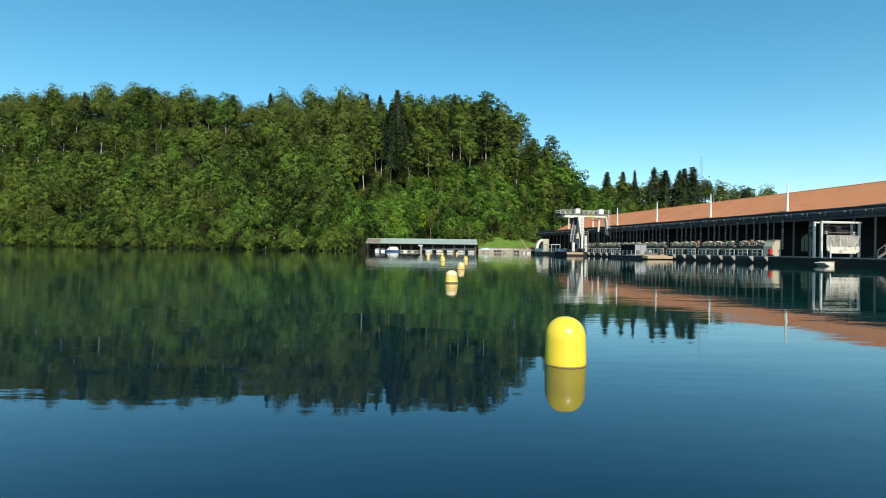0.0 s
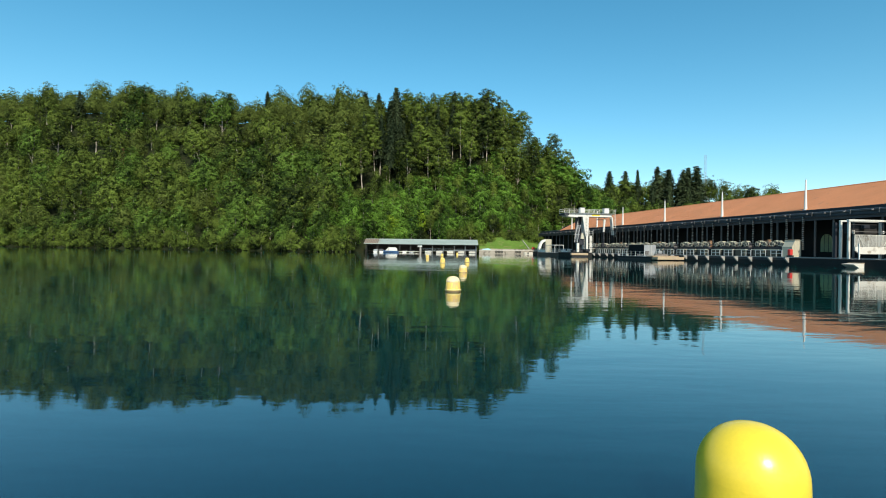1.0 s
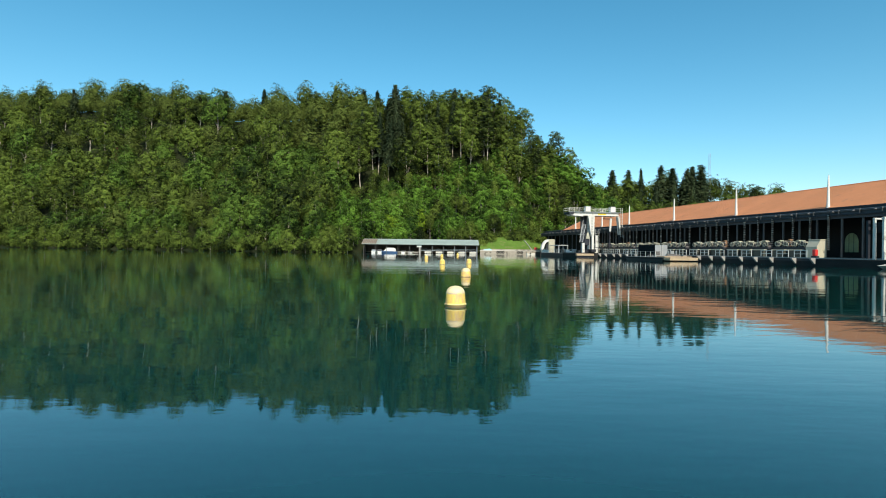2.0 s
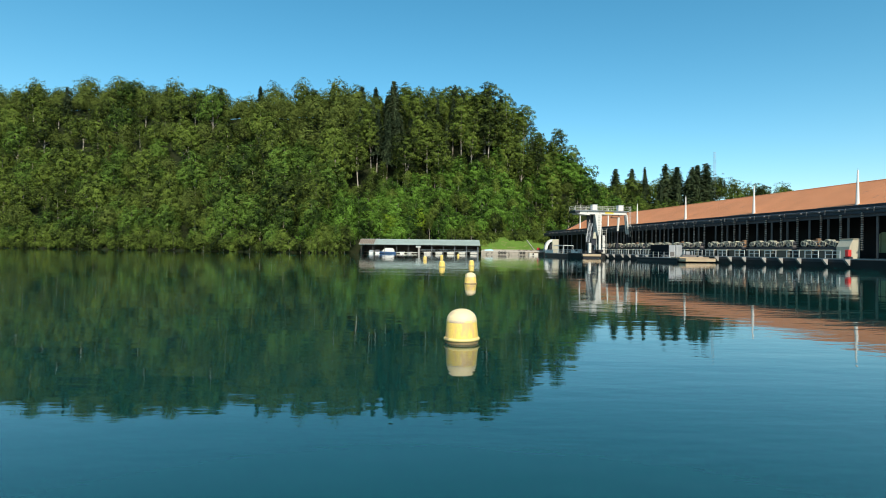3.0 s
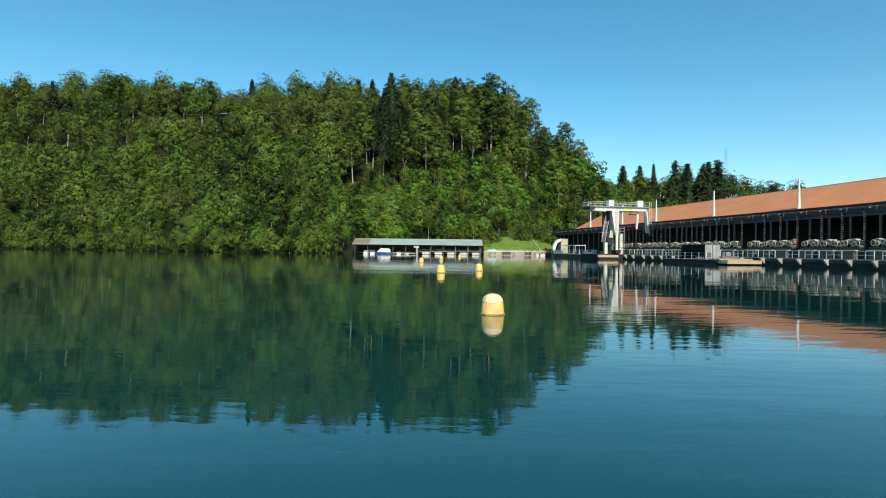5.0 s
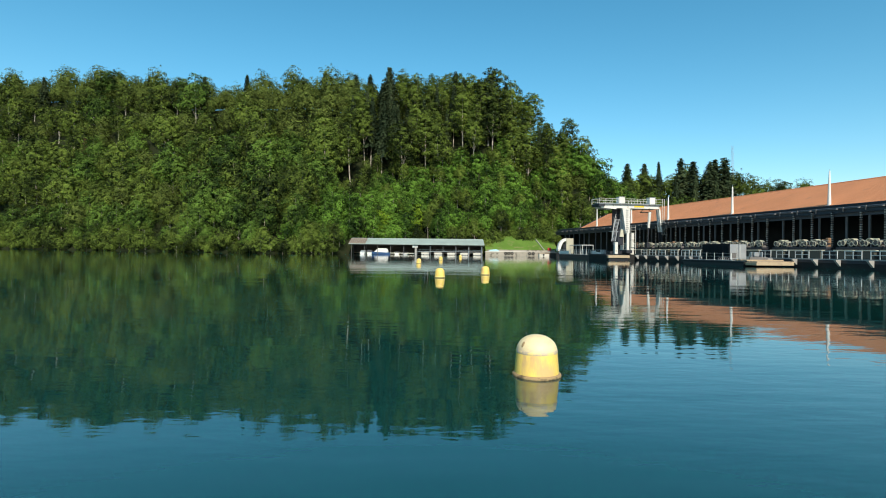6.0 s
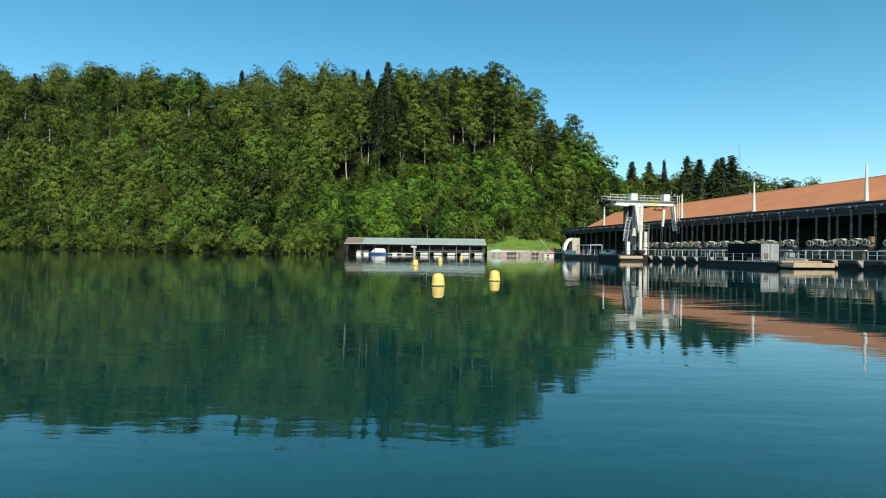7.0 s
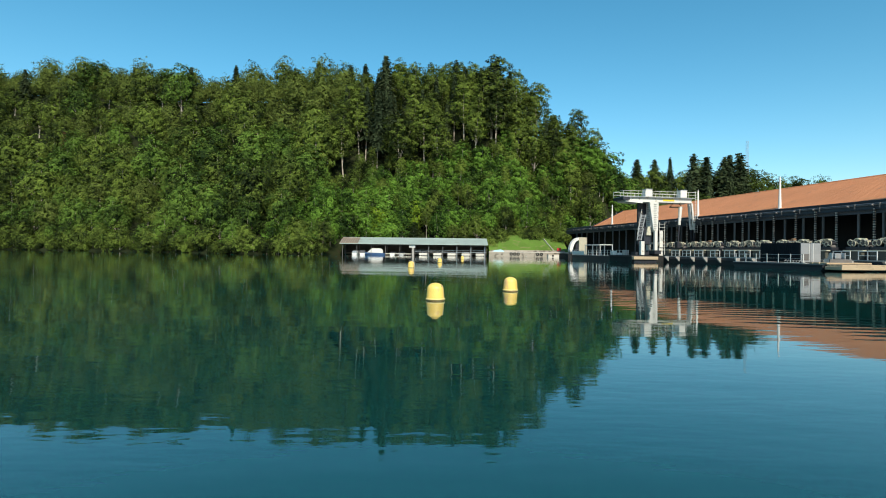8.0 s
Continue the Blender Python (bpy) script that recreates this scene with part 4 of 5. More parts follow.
# ---- the white lift portal at the near end of the deck ----
def make_portal():
    p = thing("lift_portal", HALL @ pose(-0.3, -21.2, 1.0) @ Matrix.Diagonal((1, 1, 1.02, 1)), "white steel lift portal with a mesh guard on the deck", "portal")
    for x, y in ((-14.45, 0.0), (-14.45, 1.1), (-8.6, 0.0), (-8.6, 1.1)):
        part("post", box(B(), x - 0.13, x + 0.13, y - 0.13, y + 0.13, 0, 4.55, 0.02), CRANE_PAINT, p)
    part("beam", box(B(), -14.6, -8.4, -0.2, 0.2, 4.55, 4.80, 0.03), CRANE_PAINT, p)
    part("rear_beam", box(B(), -14.6, -8.4, 0.95, 1.25, 4.55, 4.75, 0.03), CRANE_PAINT, p)
    part("dark_pillar", box(B(), -14.3, -14.0, 2.0, 2.25, 0, 4.5), STEEL_DARK, p)
    # takes the interior shade colour so that it sinks into the dark
    part("machine_box", box(B(), -13.2, -9.2, 0.9, 1.9, 3.1, 4.3, 0.08), INSIDE_SHADE, p)
    for x in (-13.4, -9.1):
        hook = part("hoist_hook", box(B(), x - 0.12, x + 0.12, 0.2, 0.45, 3.1, 3.5, 0.04), CRANE_PAINT, p)
        part("chain", rod(B(), (x, 0.3, 3.5), (x, 0.3, 4.55), 0.03, seg=6), STEEL_DARK, hook)
    part("gear_motor", box(B(), -12.0, -11.2, 0.1, 0.7, 3.7, 4.2, 0.08), STEEL_DARK, p)
    part("tie_rod", bar(B(), (-13.9, 0.1, 3.35), (-8.8, 0.1, 3.35), 0.06, 0.06), COLUMN, p)
    guard = part("guard_frame", box(B(), -13.9, -8.75, -0.32, -0.26, 2.9, 2.96), CRANE_PAINT, p)
    for x in np.arange(-13.9, -8.7, 1.03):
        part("guard_bar", box(B(), x - 0.025, x + 0.025, -0.32, -0.26, 1.5, 2.9), CRANE_PAINT, guard)
    bm = B()
    for x in np.arange(-13.8, -8.75, 0.12):
        box(bm, x - 0.016, x + 0.016, -0.28, -0.26, 1.5, 2.9)
    for z in np.arange(1.5, 2.9, 0.12):
        box(bm, -13.9, -8.75, -0.285, -0.265, z - 0.016, z + 0.016)
    part("mesh", bm, CRANE_PAINT, guard)
    bm = B()
    prism(bm, ((-13.9, 1.05), (-13.9, 1.5), (-8.8, 1.5), (-8.8, 0.95), (-9.6, 0.62), (-13.2, 0.62)), -0.4, -0.2)
    part("skirt_panel", bm, CRANE_PAINT, p)
    bm = B()
    bar(bm, (-13.4, -0.34, 2.9), (-12.2, -0.34, 0.7), 0.06, 0.06)
    bar(bm, (-8.9, -0.34, 2.9), (-10.0, -0.34, 1.2), 0.06, 0.06)
    part("brace", bm, CRANE_PAINT, p)
    q = thing("punt", HALL @ pose(-14.7, -23.6, 0) @ Matrix.Diagonal((1.15, 1, 1, 1)), "pale flat-bottomed punt moored at the lift", "boat")
    bm = B()
    prism(bm, ((-2.4, 0.42), (-1.5, -0.15), (1.9, -0.15), (2.4, 0.35), (2.4, 0.5), (-1.0, 0.62)), -0.8, 0.8)
    part("hull", bm, CONCRETE_PALE, q)
    part("gunwale", box(B(), -1.6, 2.4, -0.86, 0.86, 0.52, 0.6, 0.02), TIMBER, q)
    part("mooring_post", box(B(), -0.15, -0.03, 0.9, 1.02, -1.5, 2.9), WHITE, q)
    s = thing("deck_stair", HALL @ pose(-9.4, -27.0, 1.0), "grey steel stair with sloping handrails on the deck", "stair")
    bm = B()
    bar(bm, (-3.2, 0, 0.1), (3.4, 0, 4.2), 0.08, 0.3)
    part("stringer", bm, COLUMN, s)
    bm = B()
    bar(bm, (-3.2, 0, 1.1), (3.4, 0, 5.2), 0.06, 0.06)
    part("handrail", bm, COLUMN, s)
    for k in range(7):
        f = k / 6
        part("baluster", box(B(), -3.2 + 6.6 * f - 0.03, -3.2 + 6.6 * f + 0.03, -0.03, 0.03, 0.1 + 4.1 * f, 1.1 + 4.1 * f), COLUMN, s)
    for k in range(12):
        f = (k + 0.5) / 12
        part("tread", box(B(), -3.3 + 6.6 * f - 0.14, -3.3 + 6.6 * f + 0.14, 0.0, 1.1, 0.1 + 4.1 * f, 0.14 + 4.1 * f), COLUMN, s)


make_portal()


# ---- the white gantry crane over the forebay ----
def make_crane():
    c = thing("gantry_crane", HALL @ pose(0, 51.3, 1.12), "white steel gantry crane with a cantilever over the lake", "crane")
    for y in (-1.3, 0.9):
        part("girder", box(B(), -21.7, -9.3, y, y + 0.4, 9.15, 9.95, 0.03), CRANE_PAINT, c)
        bm = B()
        prism(bm, ((-22.1, 9.62), (-21.7, 9.15), (-18.6, 8.95), (-18.6, 9.14), (-21.7, 9.55)), y - 0.05, y + 0.45)
        part("girder_nose", bm, CRANE_PAINT, c)
    for x in (-21.7, -9.7):
        part("end_beam", box(B(), x, x + 0.4, -0.9, 0.9, 9.25, 9.85), CRANE_PAINT, c)
    part("walkway", box(B(), -22.4, -9.0, -1.75, 1.75, 9.95, 10.03), GREY, c)
    part("toe_plate", box(B(), -22.4, -21.2, -1.70, 1.70, 9.45, 9.94), STEEL_DARK, c)
    for y in (-1.75, 1.75):
        top = part("walkway_rail", bar(B(), (-22.4, y, 11.0), (-9.0, y, 11.0), 0.05, 0.05), CRANE_PAINT, c)
        part("knee_rail", bar(B(), (-22.4, y, 10.5), (-9.0, y, 10.5), 0.04, 0.04), CRANE_PAINT, top)
        for x in np.arange(-22.4, -8.9, 1.34):
            part("stanchion", bar(B(), (x, y, 10.03), (x, y, 11.0), 0.045, 0.045), CRANE_PAINT, top)
    end = part("end_rail", bar(B(), (-22.4, -1.75, 11.0), (-22.4, 1.75, 11.0), 0.05, 0.05), CRANE_PAINT, c)
    part("end_knee_rail", bar(B(), (-22.4, -1.75, 10.5), (-22.4, 1.75, 10.5), 0.04, 0.04), CRANE_PAINT, end)
    for x in (-17.0, -10.4):
        h = part("winch_house", box(B(), x - 0.62, x + 0.62, -0.6, 0.6, 10.15, 11.45, 0.05), CRANE_PAINT, c)
        part("roof_plate", box(B(), x - 0.68, x + 0.68, -0.65, 0.65, 11.45, 11.53), GREY, h)
        part("skid", box(B(), x - 0.6, x + 0.6, -0.9, 0.9, 10.03, 10.15), STEEL_DARK, h)
    # the heavy water-side legs: a white tapered one and a broad plate, its shade put into a dark colour
    for y in (-1.1, 1.1):
        bm = B()
        prism(bm, ((-17.35, 9.15), (-15.65, 9.15), (-15.75, 4.3), (-16.55, 4.3)), y - 0.28, y + 0.28)
        leg = part("heavy_leg", bm, CRANE_PAINT, c, "tapered box-section leg")
        part("lower_leg", box(B(), -16.3, -15.78, y - 0.22, y + 0.22, 0.9, 4.32), CRANE_PAINT, leg)
        for z in np.arange(4.6, 9.0, 0.38):
            part("leg_rung", box(B(), -16.55, -16.1, y - 0.40, y - 0.28, z, z + 0.05), COLUMN, leg)
        part("bogie", box(B(), -16.7, -15.5, y - 0.9, y + 0.9, 0.25, 0.9, 0.05), STEEL_DARK, c)
        for d in (-0.5, 0.5):
            part("wheel", rod(B(), (-16.25, y + d, 0.3), (-15.95, y + d, 0.3), 0.3, seg=14), STEEL_DARK, c)
    part("leg_tie", box(B(), -16.4, -15.8, -0.9, 0.9, 4.1, 4.6), CRANE_PAINT, c)
    plate = part("side_plate", box(B(), -18.3, -16.75, 0.7, 1.1, 2.0, 9.15, 0.03), STEEL_DARK, c, "broad leg side plate with its shade in the dark colour")
    part("plate_rib", box(B(), -17.7, -17.55, 0.6, 0.7, 2.2, 9.0), COLUMN, plate)
    part("machine_cabin", box(B(), -17.9, -16.6, -0.6, 0.7, 1.9, 4.9, 0.06), STEEL_DARK, c, "dark steel machine cabin")
    bm = B()
    prism(bm, ((-17.6, 3.5), (-16.7, 3.5), (-16.95, 5.0), (-17.35, 5.0)), -0.9, -0.62)
    part("hopper", bm, CREAM, c, "tan sheet steel hopper")
    part("base_frame", box(B(), -19.3, -15.4, -0.3, 1.2, 0.05, 0.6, 0.04), STEEL_DARK, c)
    for x in (-18.2, -17.0):
        part("frame_post", box(B(), x - 0.09, x + 0.09, 0.4, 0.6, 0.6, 2.0), STEEL_DARK, c)
    # the slim land-side legs
    for y in (-1.1, -0.3):
        leg = part("slim_leg", bar(B(), (-9.25, y, 9.15), (-8.75, y, 4.6), 0.34, 0.30), CRANE_PAINT, c)
        part("dark_foot_leg", bar(B(), (-8.75, y, 4.6), (-8.5, y, 0.8), 0.26, 0.22), STEEL_DARK, leg)
        part("leg_foot", box(B(), -9.0, -8.2, y - 0.6, y + 0.6, 0.06, 0.8, 0.04), STEEL_DARK, c)
    part("leg_brace", bar(B(), (-8.65, -1.1, 4.8), (-8.65, -0.3, 4.8), 0.14, 0.14), CRANE_PAINT, c)
    # the rake machine hanging inside
    rake = part("rake_arm", rod(B(), (-10.9, -0.4, 8.6), (-11.1, -0.4, 5.4), 0.32, 0.24, 8), CRANE_PAINT, c)
    part("rake_rod", rod(B(), (-11.1, -0.4, 5.4), (-11.25, -0.4, 2.4), 0.13, 0.11, 8), STEEL_DARK, rake)
    part("rake_head", box(B(), -11.6, -10.95, -0.7, 0.1, 1.4, 2.4, 0.05), STEEL_DARK, rake)
    bm = B()
    box(bm, -12.7, -10.3, -0.2, 0.2, 8.42, 8.62)
    bar(bm, (-12.6, 0.0, 8.6), (-12.1, 0.0, 9.2), 0.1, 0.1)
    bar(bm, (-10.4, 0.0, 8.6), (-10.9, 0.0, 9.2), 0.1, 0.1)
    part("trolley", bm, CASE_RUST, rake, "rust-red hoist trolley")
    # stair flights and ladders on the water side
    for (xa, za), (xb, zb), y in (((-17.75, 7.1), (-18.35, 4.6), -0.2), ((-18.35, 4.7), (-18.75, 2.6), -0.5)):
        flight = part("stair_flight", bar(B(), (xa - 0.38, y, za), (xb - 0.38, y, zb), 0.07, 0.16), GREY, c)
        part("stringer", bar(B(), (xa + 0.38, y, za), (xb + 0.38, y, zb), 0.07, 0.16), GREY, flight)
        for k in range(9):
            f = (k + 0.5) / 9
            x, z = xa + (xb - xa) * f, za + (zb - za) * f
            part("tread", box(B(), x - 0.36, x + 0.36, y - 0.12, y + 0.14, z - 0.03, z + 0.03), GREY, flight)
        part("stair_handrail", bar(B(), (xa - 0.42, y - 0.15, za + 0.95), (xb - 0.42, y - 0.15, zb + 0.95), 0.05, 0.05), CRANE_PAINT, flight)
    part("stair_landing", box(B(), -19.2, -17.3, -0.6, 0.5, 4.52, 4.6), GREY, c)
    part("power_box", box(B(), -18.75, -18.1, -1.2, -0.6, 0.05, 2.45, 0.04), CRANE_PAINT, c)
    part("guard_panel", box(B(), -15.3, -14.75, -1.3, -1.2, 1.4, 4.3, 0.02), CRANE_PAINT, c)
    bm = B()
    for z in np.arange(1.0, 5.8, 0.55):
        bar(bm, (-15.5, -1.4, z), (-14.5, -1.4, z), 0.04, 0.04)
    for x in (-15.5, -14.5):
        bar(bm, (x, -1.4, 0.1), (x, -1.4, 5.8), 0.05, 0.05)
    part("access_ladder", bm, CRANE_PAINT, c)
    part("tool_locker", box(B(), -15.3, -14.6, -1.1, -0.6, 0.0, 1.3, 0.03), CRANE_PAINT, c)
    part("notice_board", box(B(), -14.8, -12.7, -1.35, -1.305, 9.4, 9.75), SIGNAL, c, "yellow sign with unreadable writing")
    for x in (-8.9, -8.45):
        side = part("leg_ladder", bar(B(), (x, -1.6, 4.0), (x, -1.6, 11.2), 0.06, 0.06), CRANE_PAINT, c)
    for z in np.arange(4.2, 11.2, 0.4):
        part("rung", bar(B(), (-8.9, -1.6, z), (-8.45, -1.6, z), 0.035, 0.035), CRANE_PAINT, side)
    f = thing("timber_fender", HALL @ pose(-17.9, 49.5, 0), "long pale timber fender beam on the landing's end", "fender")
    part("beam", box(B(), -2.7, 1.8, -0.35, 0.35, 0.42, 0.95, 0.04), TIMBER, f)
    part("bracket", box(B(), -2.4, 1.6, 0.0, 0.34, 0.0, 0.42), STEEL_DARK, f)
    return c


make_crane()


# ---- the work barge with its container ----
def make_barge():
    b = thing("work_barge", HALL @ pose(-18.2, 18.5, 0), "dark steel work barge with a pale timber ramp", "barge")
    bm = B()
    prism(bm, ((-6.4, 0.62), (-5.6, -0.3), (6.0, -0.3), (6.9, 0.62)), -2.7, 2.7, axis="x")
    part("hull", bm, STEEL_DARK, b)
    part("deck", box(B(), -2.62, 2.62, -6.2, 6.7, 0.62, 0.69), CONCRETE, b)
    part("rub_rail", box(B(), -2.84, -2.7, -6.2, 6.8, 0.36, 0.58), RUBBER, b)
    plank = None
    for k in range(9):
        y = -8.0 + 0.42 * k
        if plank is None:
            plank = part("plank", box(B(), -2.65, 2.65, -0.19, 0.19, 0.50, 0.66, 0.01), TIMBER, b)
            plank.matrix_basis = pose(0, y, 0)
        else:
            again("plank", plank, b, pose(random.uniform(-0.08, 0.08), y, 0.19 if k > 3 else 0))
    part("ramp_beam", box(B(), -2.7, 2.6, -8.2, -6.3, 0.16, 0.50, 0.03), TIMBER, b)
    top = part("side_rail", bar(B(), (-2.55, -3.6, 1.62), (-2.55, 6.4, 1.62), 0.035, 0.035), GREY, b)
    part("side_chain", bar(B(), (-2.55, -3.6, 1.2), (-2.55, 6.4, 1.2), 0.03, 0.03), GREY, top)
    for y in np.arange(-3.6, 6.5, 1.65):
        part("stanchion", bar(B(), (-2.55, y, 0.69), (-2.55, y, 1.68), 0.07, 0.07), WHITE, top)
    p = thing("hose_rack", HALL @ pose(-20.9, 15.9, 0.69), "low white tubular rack on the barge deck", "rack")
    for k in range(7):
        part("hoop", torus(B(), Matrix.Translation((0, -1.2 + 0.38 * k, 0.18)) @ pose(0, 0, 0, 90, 0, 0), 0.16, 0.017, 12, 5), GREY, p)
    part("base_bar", box(B(), -0.05, 0.05, -1.5, 1.3, 0, 0.05), WHITE, p)
    w = thing("winch_stand", HALL @ pose(-19.0, 12.9, 0.69), "grey steel winch stand on the barge deck", "winch")
    for x in (-0.75, 0.75):
        bm = B()
        prism(bm, ((-0.45, 0), (-0.45, 1.15), (-0.2, 1.15), (0.1, 0.55), (0.45, 0.55), (0.45, 0)), x - 0.06, x + 0.06, axis="x")
        part("cheek", bm, GREY, w)
    part("drum", rod(B(), (-0.7, 0.0, 0.5), (0.7, 0.0, 0.5), 0.24, seg=14), STEEL_DARK, w)
    part("control_box", box(B(), -0.4, 0.3, -0.45, -0.2, 0.55, 1.1, 0.03), GREY, w)
    part("bow_plate", box(B(), -1.2, 1.4, -0.62, -0.5, 0.0, 0.5, 0.02), COLUMN, w)
    return b


def make_container():
    c = thing("container", HALL @ pose(-19.3, 18.1, 0.69), "dark steel container with grey double doors on the barge", "container")
    part("box", box(B(), -1.25, 1.25, -2.6, 3.0, 0.1, 2.2, 0.03), BLACK, c)
    for y in np.arange(-2.4, 2.9, 0.28):
        part("corrugation", box(B(), -1.285, -1.25, y - 0.07, y + 0.07, 0.25, 2.05), BLACK, c)
    for x in (-0.62, 0.62):
        d = part("door", box(B(), x - 0.59, x + 0.59, -2.65, -2.6, 0.15, 2.15, 0.01), GREY, c, "grey galvanised door leaf")
        part("lock_rod", rod(B(), (x * 0.4, -2.69, 0.2), (x * 0.4, -2.69, 2.1), 0.025, seg=6), WHITE, d)
        part("door_panel", box(B(), x - 0.45, x + 0.45, -2.67, -2.65, 0.3, 1.0), COLUMN if x < 0 else GREY, d)
    for x in (-1.1, 1.1):
        for y in (-2.5, 2.9):
            part("corner_foot", box(B(), x - 0.1, x + 0.1, y - 0.1, y + 0.1, 0.0, 0.1), STEEL_DARK, c)


make_barge()
make_container()


def make_landing_pontoon():
    p = thing("landing_pontoon", FAR @ pose(-17.2, 66.5, 0), "dark steel landing pontoon with white railings and a flat canopy", "pontoon")
    bm = B()
    prism(bm, ((-12.5, 0.85), (-12.2, -0.3), (12.2, -0.3), (13.4, 0.85)), -2.0, 2.0, axis="x")
    part("hull", bm, STEEL_DARK, p)
    part("deck", box(B(), -1.95, 1.95, -12.3, 13.1, 0.85, 0.92), CONCRETE, p)
    top = part("side_rail", bar(B(), (-1.9, -12.0, 2.0), (-1.9, 13.0, 2.0), 0.05, 0.05), WHITE, p)
    part("knee_rail", bar(B(), (-1.9, -12.0, 1.5), (-1.9, 13.0, 1.5), 0.04, 0.04), WHITE, top)
    for y in np.arange(-12.0, 13.1, 1.25):
        part("stanchion", bar(B(), (-1.9, y, 0.9), (-1.9, y, 2.0), 0.06, 0.06), WHITE, top)
    part("bow_panel", box(B(), -1.93, -1.88, 6.5, 12.8, 1.0, 1.75), WHITE, p)
    part("canopy", box(B(), -1.6, 1.2, -0.5, 7.0, 3.0, 3.16, 0.04), WHITE, p, "white flat canopy")
    for x, y in ((-1.5, -0.4), (-1.5, 3.2), (-1.5, 6.8), (1.1, -0.4), (1.1, 3.2), (1.1, 6.8)):
        part("canopy_post", box(B(), x - 0.05, x + 0.05, y - 0.05, y + 0.05, 0.9, 3.0), WHITE, p)
    for y, s in ((-5.0, 0.9), (-7.2, 0.6), (-9.6, 1.1)):
        part("locker", box(B(), -1.2, -0.4, y - s / 2, y + s / 2, 0.92, 0.92 + s, 0.05), (WHITE, CREAM, GREY)[int(s * 10) % 3], p)


make_landing_pontoon()


# ---- the yellow buoys ----
def make_buoy(x, y, fresh, turn=0.0, sink=0.0, mossy=False, tilt=0.0, pale=True):
    label = ("glossy bright yellow dome-topped marker buoy floating on the lake" if fresh
             else "faded yellow marker buoy with a bleached crown and brown rim" if mossy
             else "faded yellow marker buoy with a bleached crown and pale rim" if pale
             else "dull yellow dome-topped marker buoy with a pale rim")
    b = thing("marker_buoy", pose(x, y, -sink, tilt, tilt * 0.5, turn), label, "buoy", "line of marker buoys")
    r, s = 0.30, 0.275
    top = 0.40 if fresh else 0.395
    s = 0.292 if fresh else s
    part("barrel", lathe(B(), [(0, -0.35), (r, -0.35), (r, 0.08), (r - 0.3 * (r - s), 0.2), (s, top)], 48), YELLOW if fresh else FADED, b)
    rise = 0.30 if fresh else 0.215
    dome = [(s * math.cos(a) ** 0.92, top + rise * math.sin(a)) for a in np.linspace(0.0, 1.5, 12)] + [(0, top + rise)]
    part("crown", lathe(B(), dome, 48), YELLOW if fresh else CHALK if pale else FADED, b)
    if not fresh and pale:
        part("shoulder_band", lathe(B(), ((s + 0.002, top - 0.022), (s + 0.005, top - 0.012), (s + 0.005, top + 0.010), (s - 0.002, top + 0.024)), 48), WORN, b, "grey worn band under the crown")
    if not fresh:
        part("rim", lathe(B(), ((r - 0.002, 0.045), (r + 0.022, 0.05), (r + 0.030, 0.068), (r + 0.028, 0.085), (r + 0.015, 0.098), (r - 0.004, 0.105)), 48), ALGAE if mossy else RIM, b,
             "protruding brown rim" if mossy else "protruding pale rim")
        bm = B()
        bmesh.ops.create_uvsphere(bm, u_segments=10, v_segments=6, radius=1, matrix=Matrix.LocRotScale((0, -s + 0.036, top + 0.10), Euler((radians(-28), 0, 0)), (0.024, 0.014, 0.046)))
        part("lifting_eye", bm, ALGAE, b, "dark recessed lifting eye")
    part("waterline_band", lathe(B(), ((r + 0.001, -0.06), (r + 0.004, -0.01), (r + 0.004, 0.012 if fresh else 0.03), (r - 0.001, 0.016 if fresh else 0.046)), 48), SCUM, b, "brown scum line")
    return b


for x, y, fresh, turn, sink, mossy in ((1.83, 7.8, True, 20, 0, False), (0.435, 25.55, False, 205, 0.0, False), (1.46, 42.20, False, -58, 0.06, True), (0.0, 66.6, False, 60, 0.02, False), (3.06, 71.0, False, 130, 0.02, False),
                                       (-2.7, 98.0, False, 0, 0.02, False), (-0.17, 119.0, False, 80, 0.02, False), (3.87, 147.0, False, 40, 0.02, False)):
    make_buoy(x, y, fresh, turn, sink, mossy, random.uniform(-1.2, 1.2), y < 60)


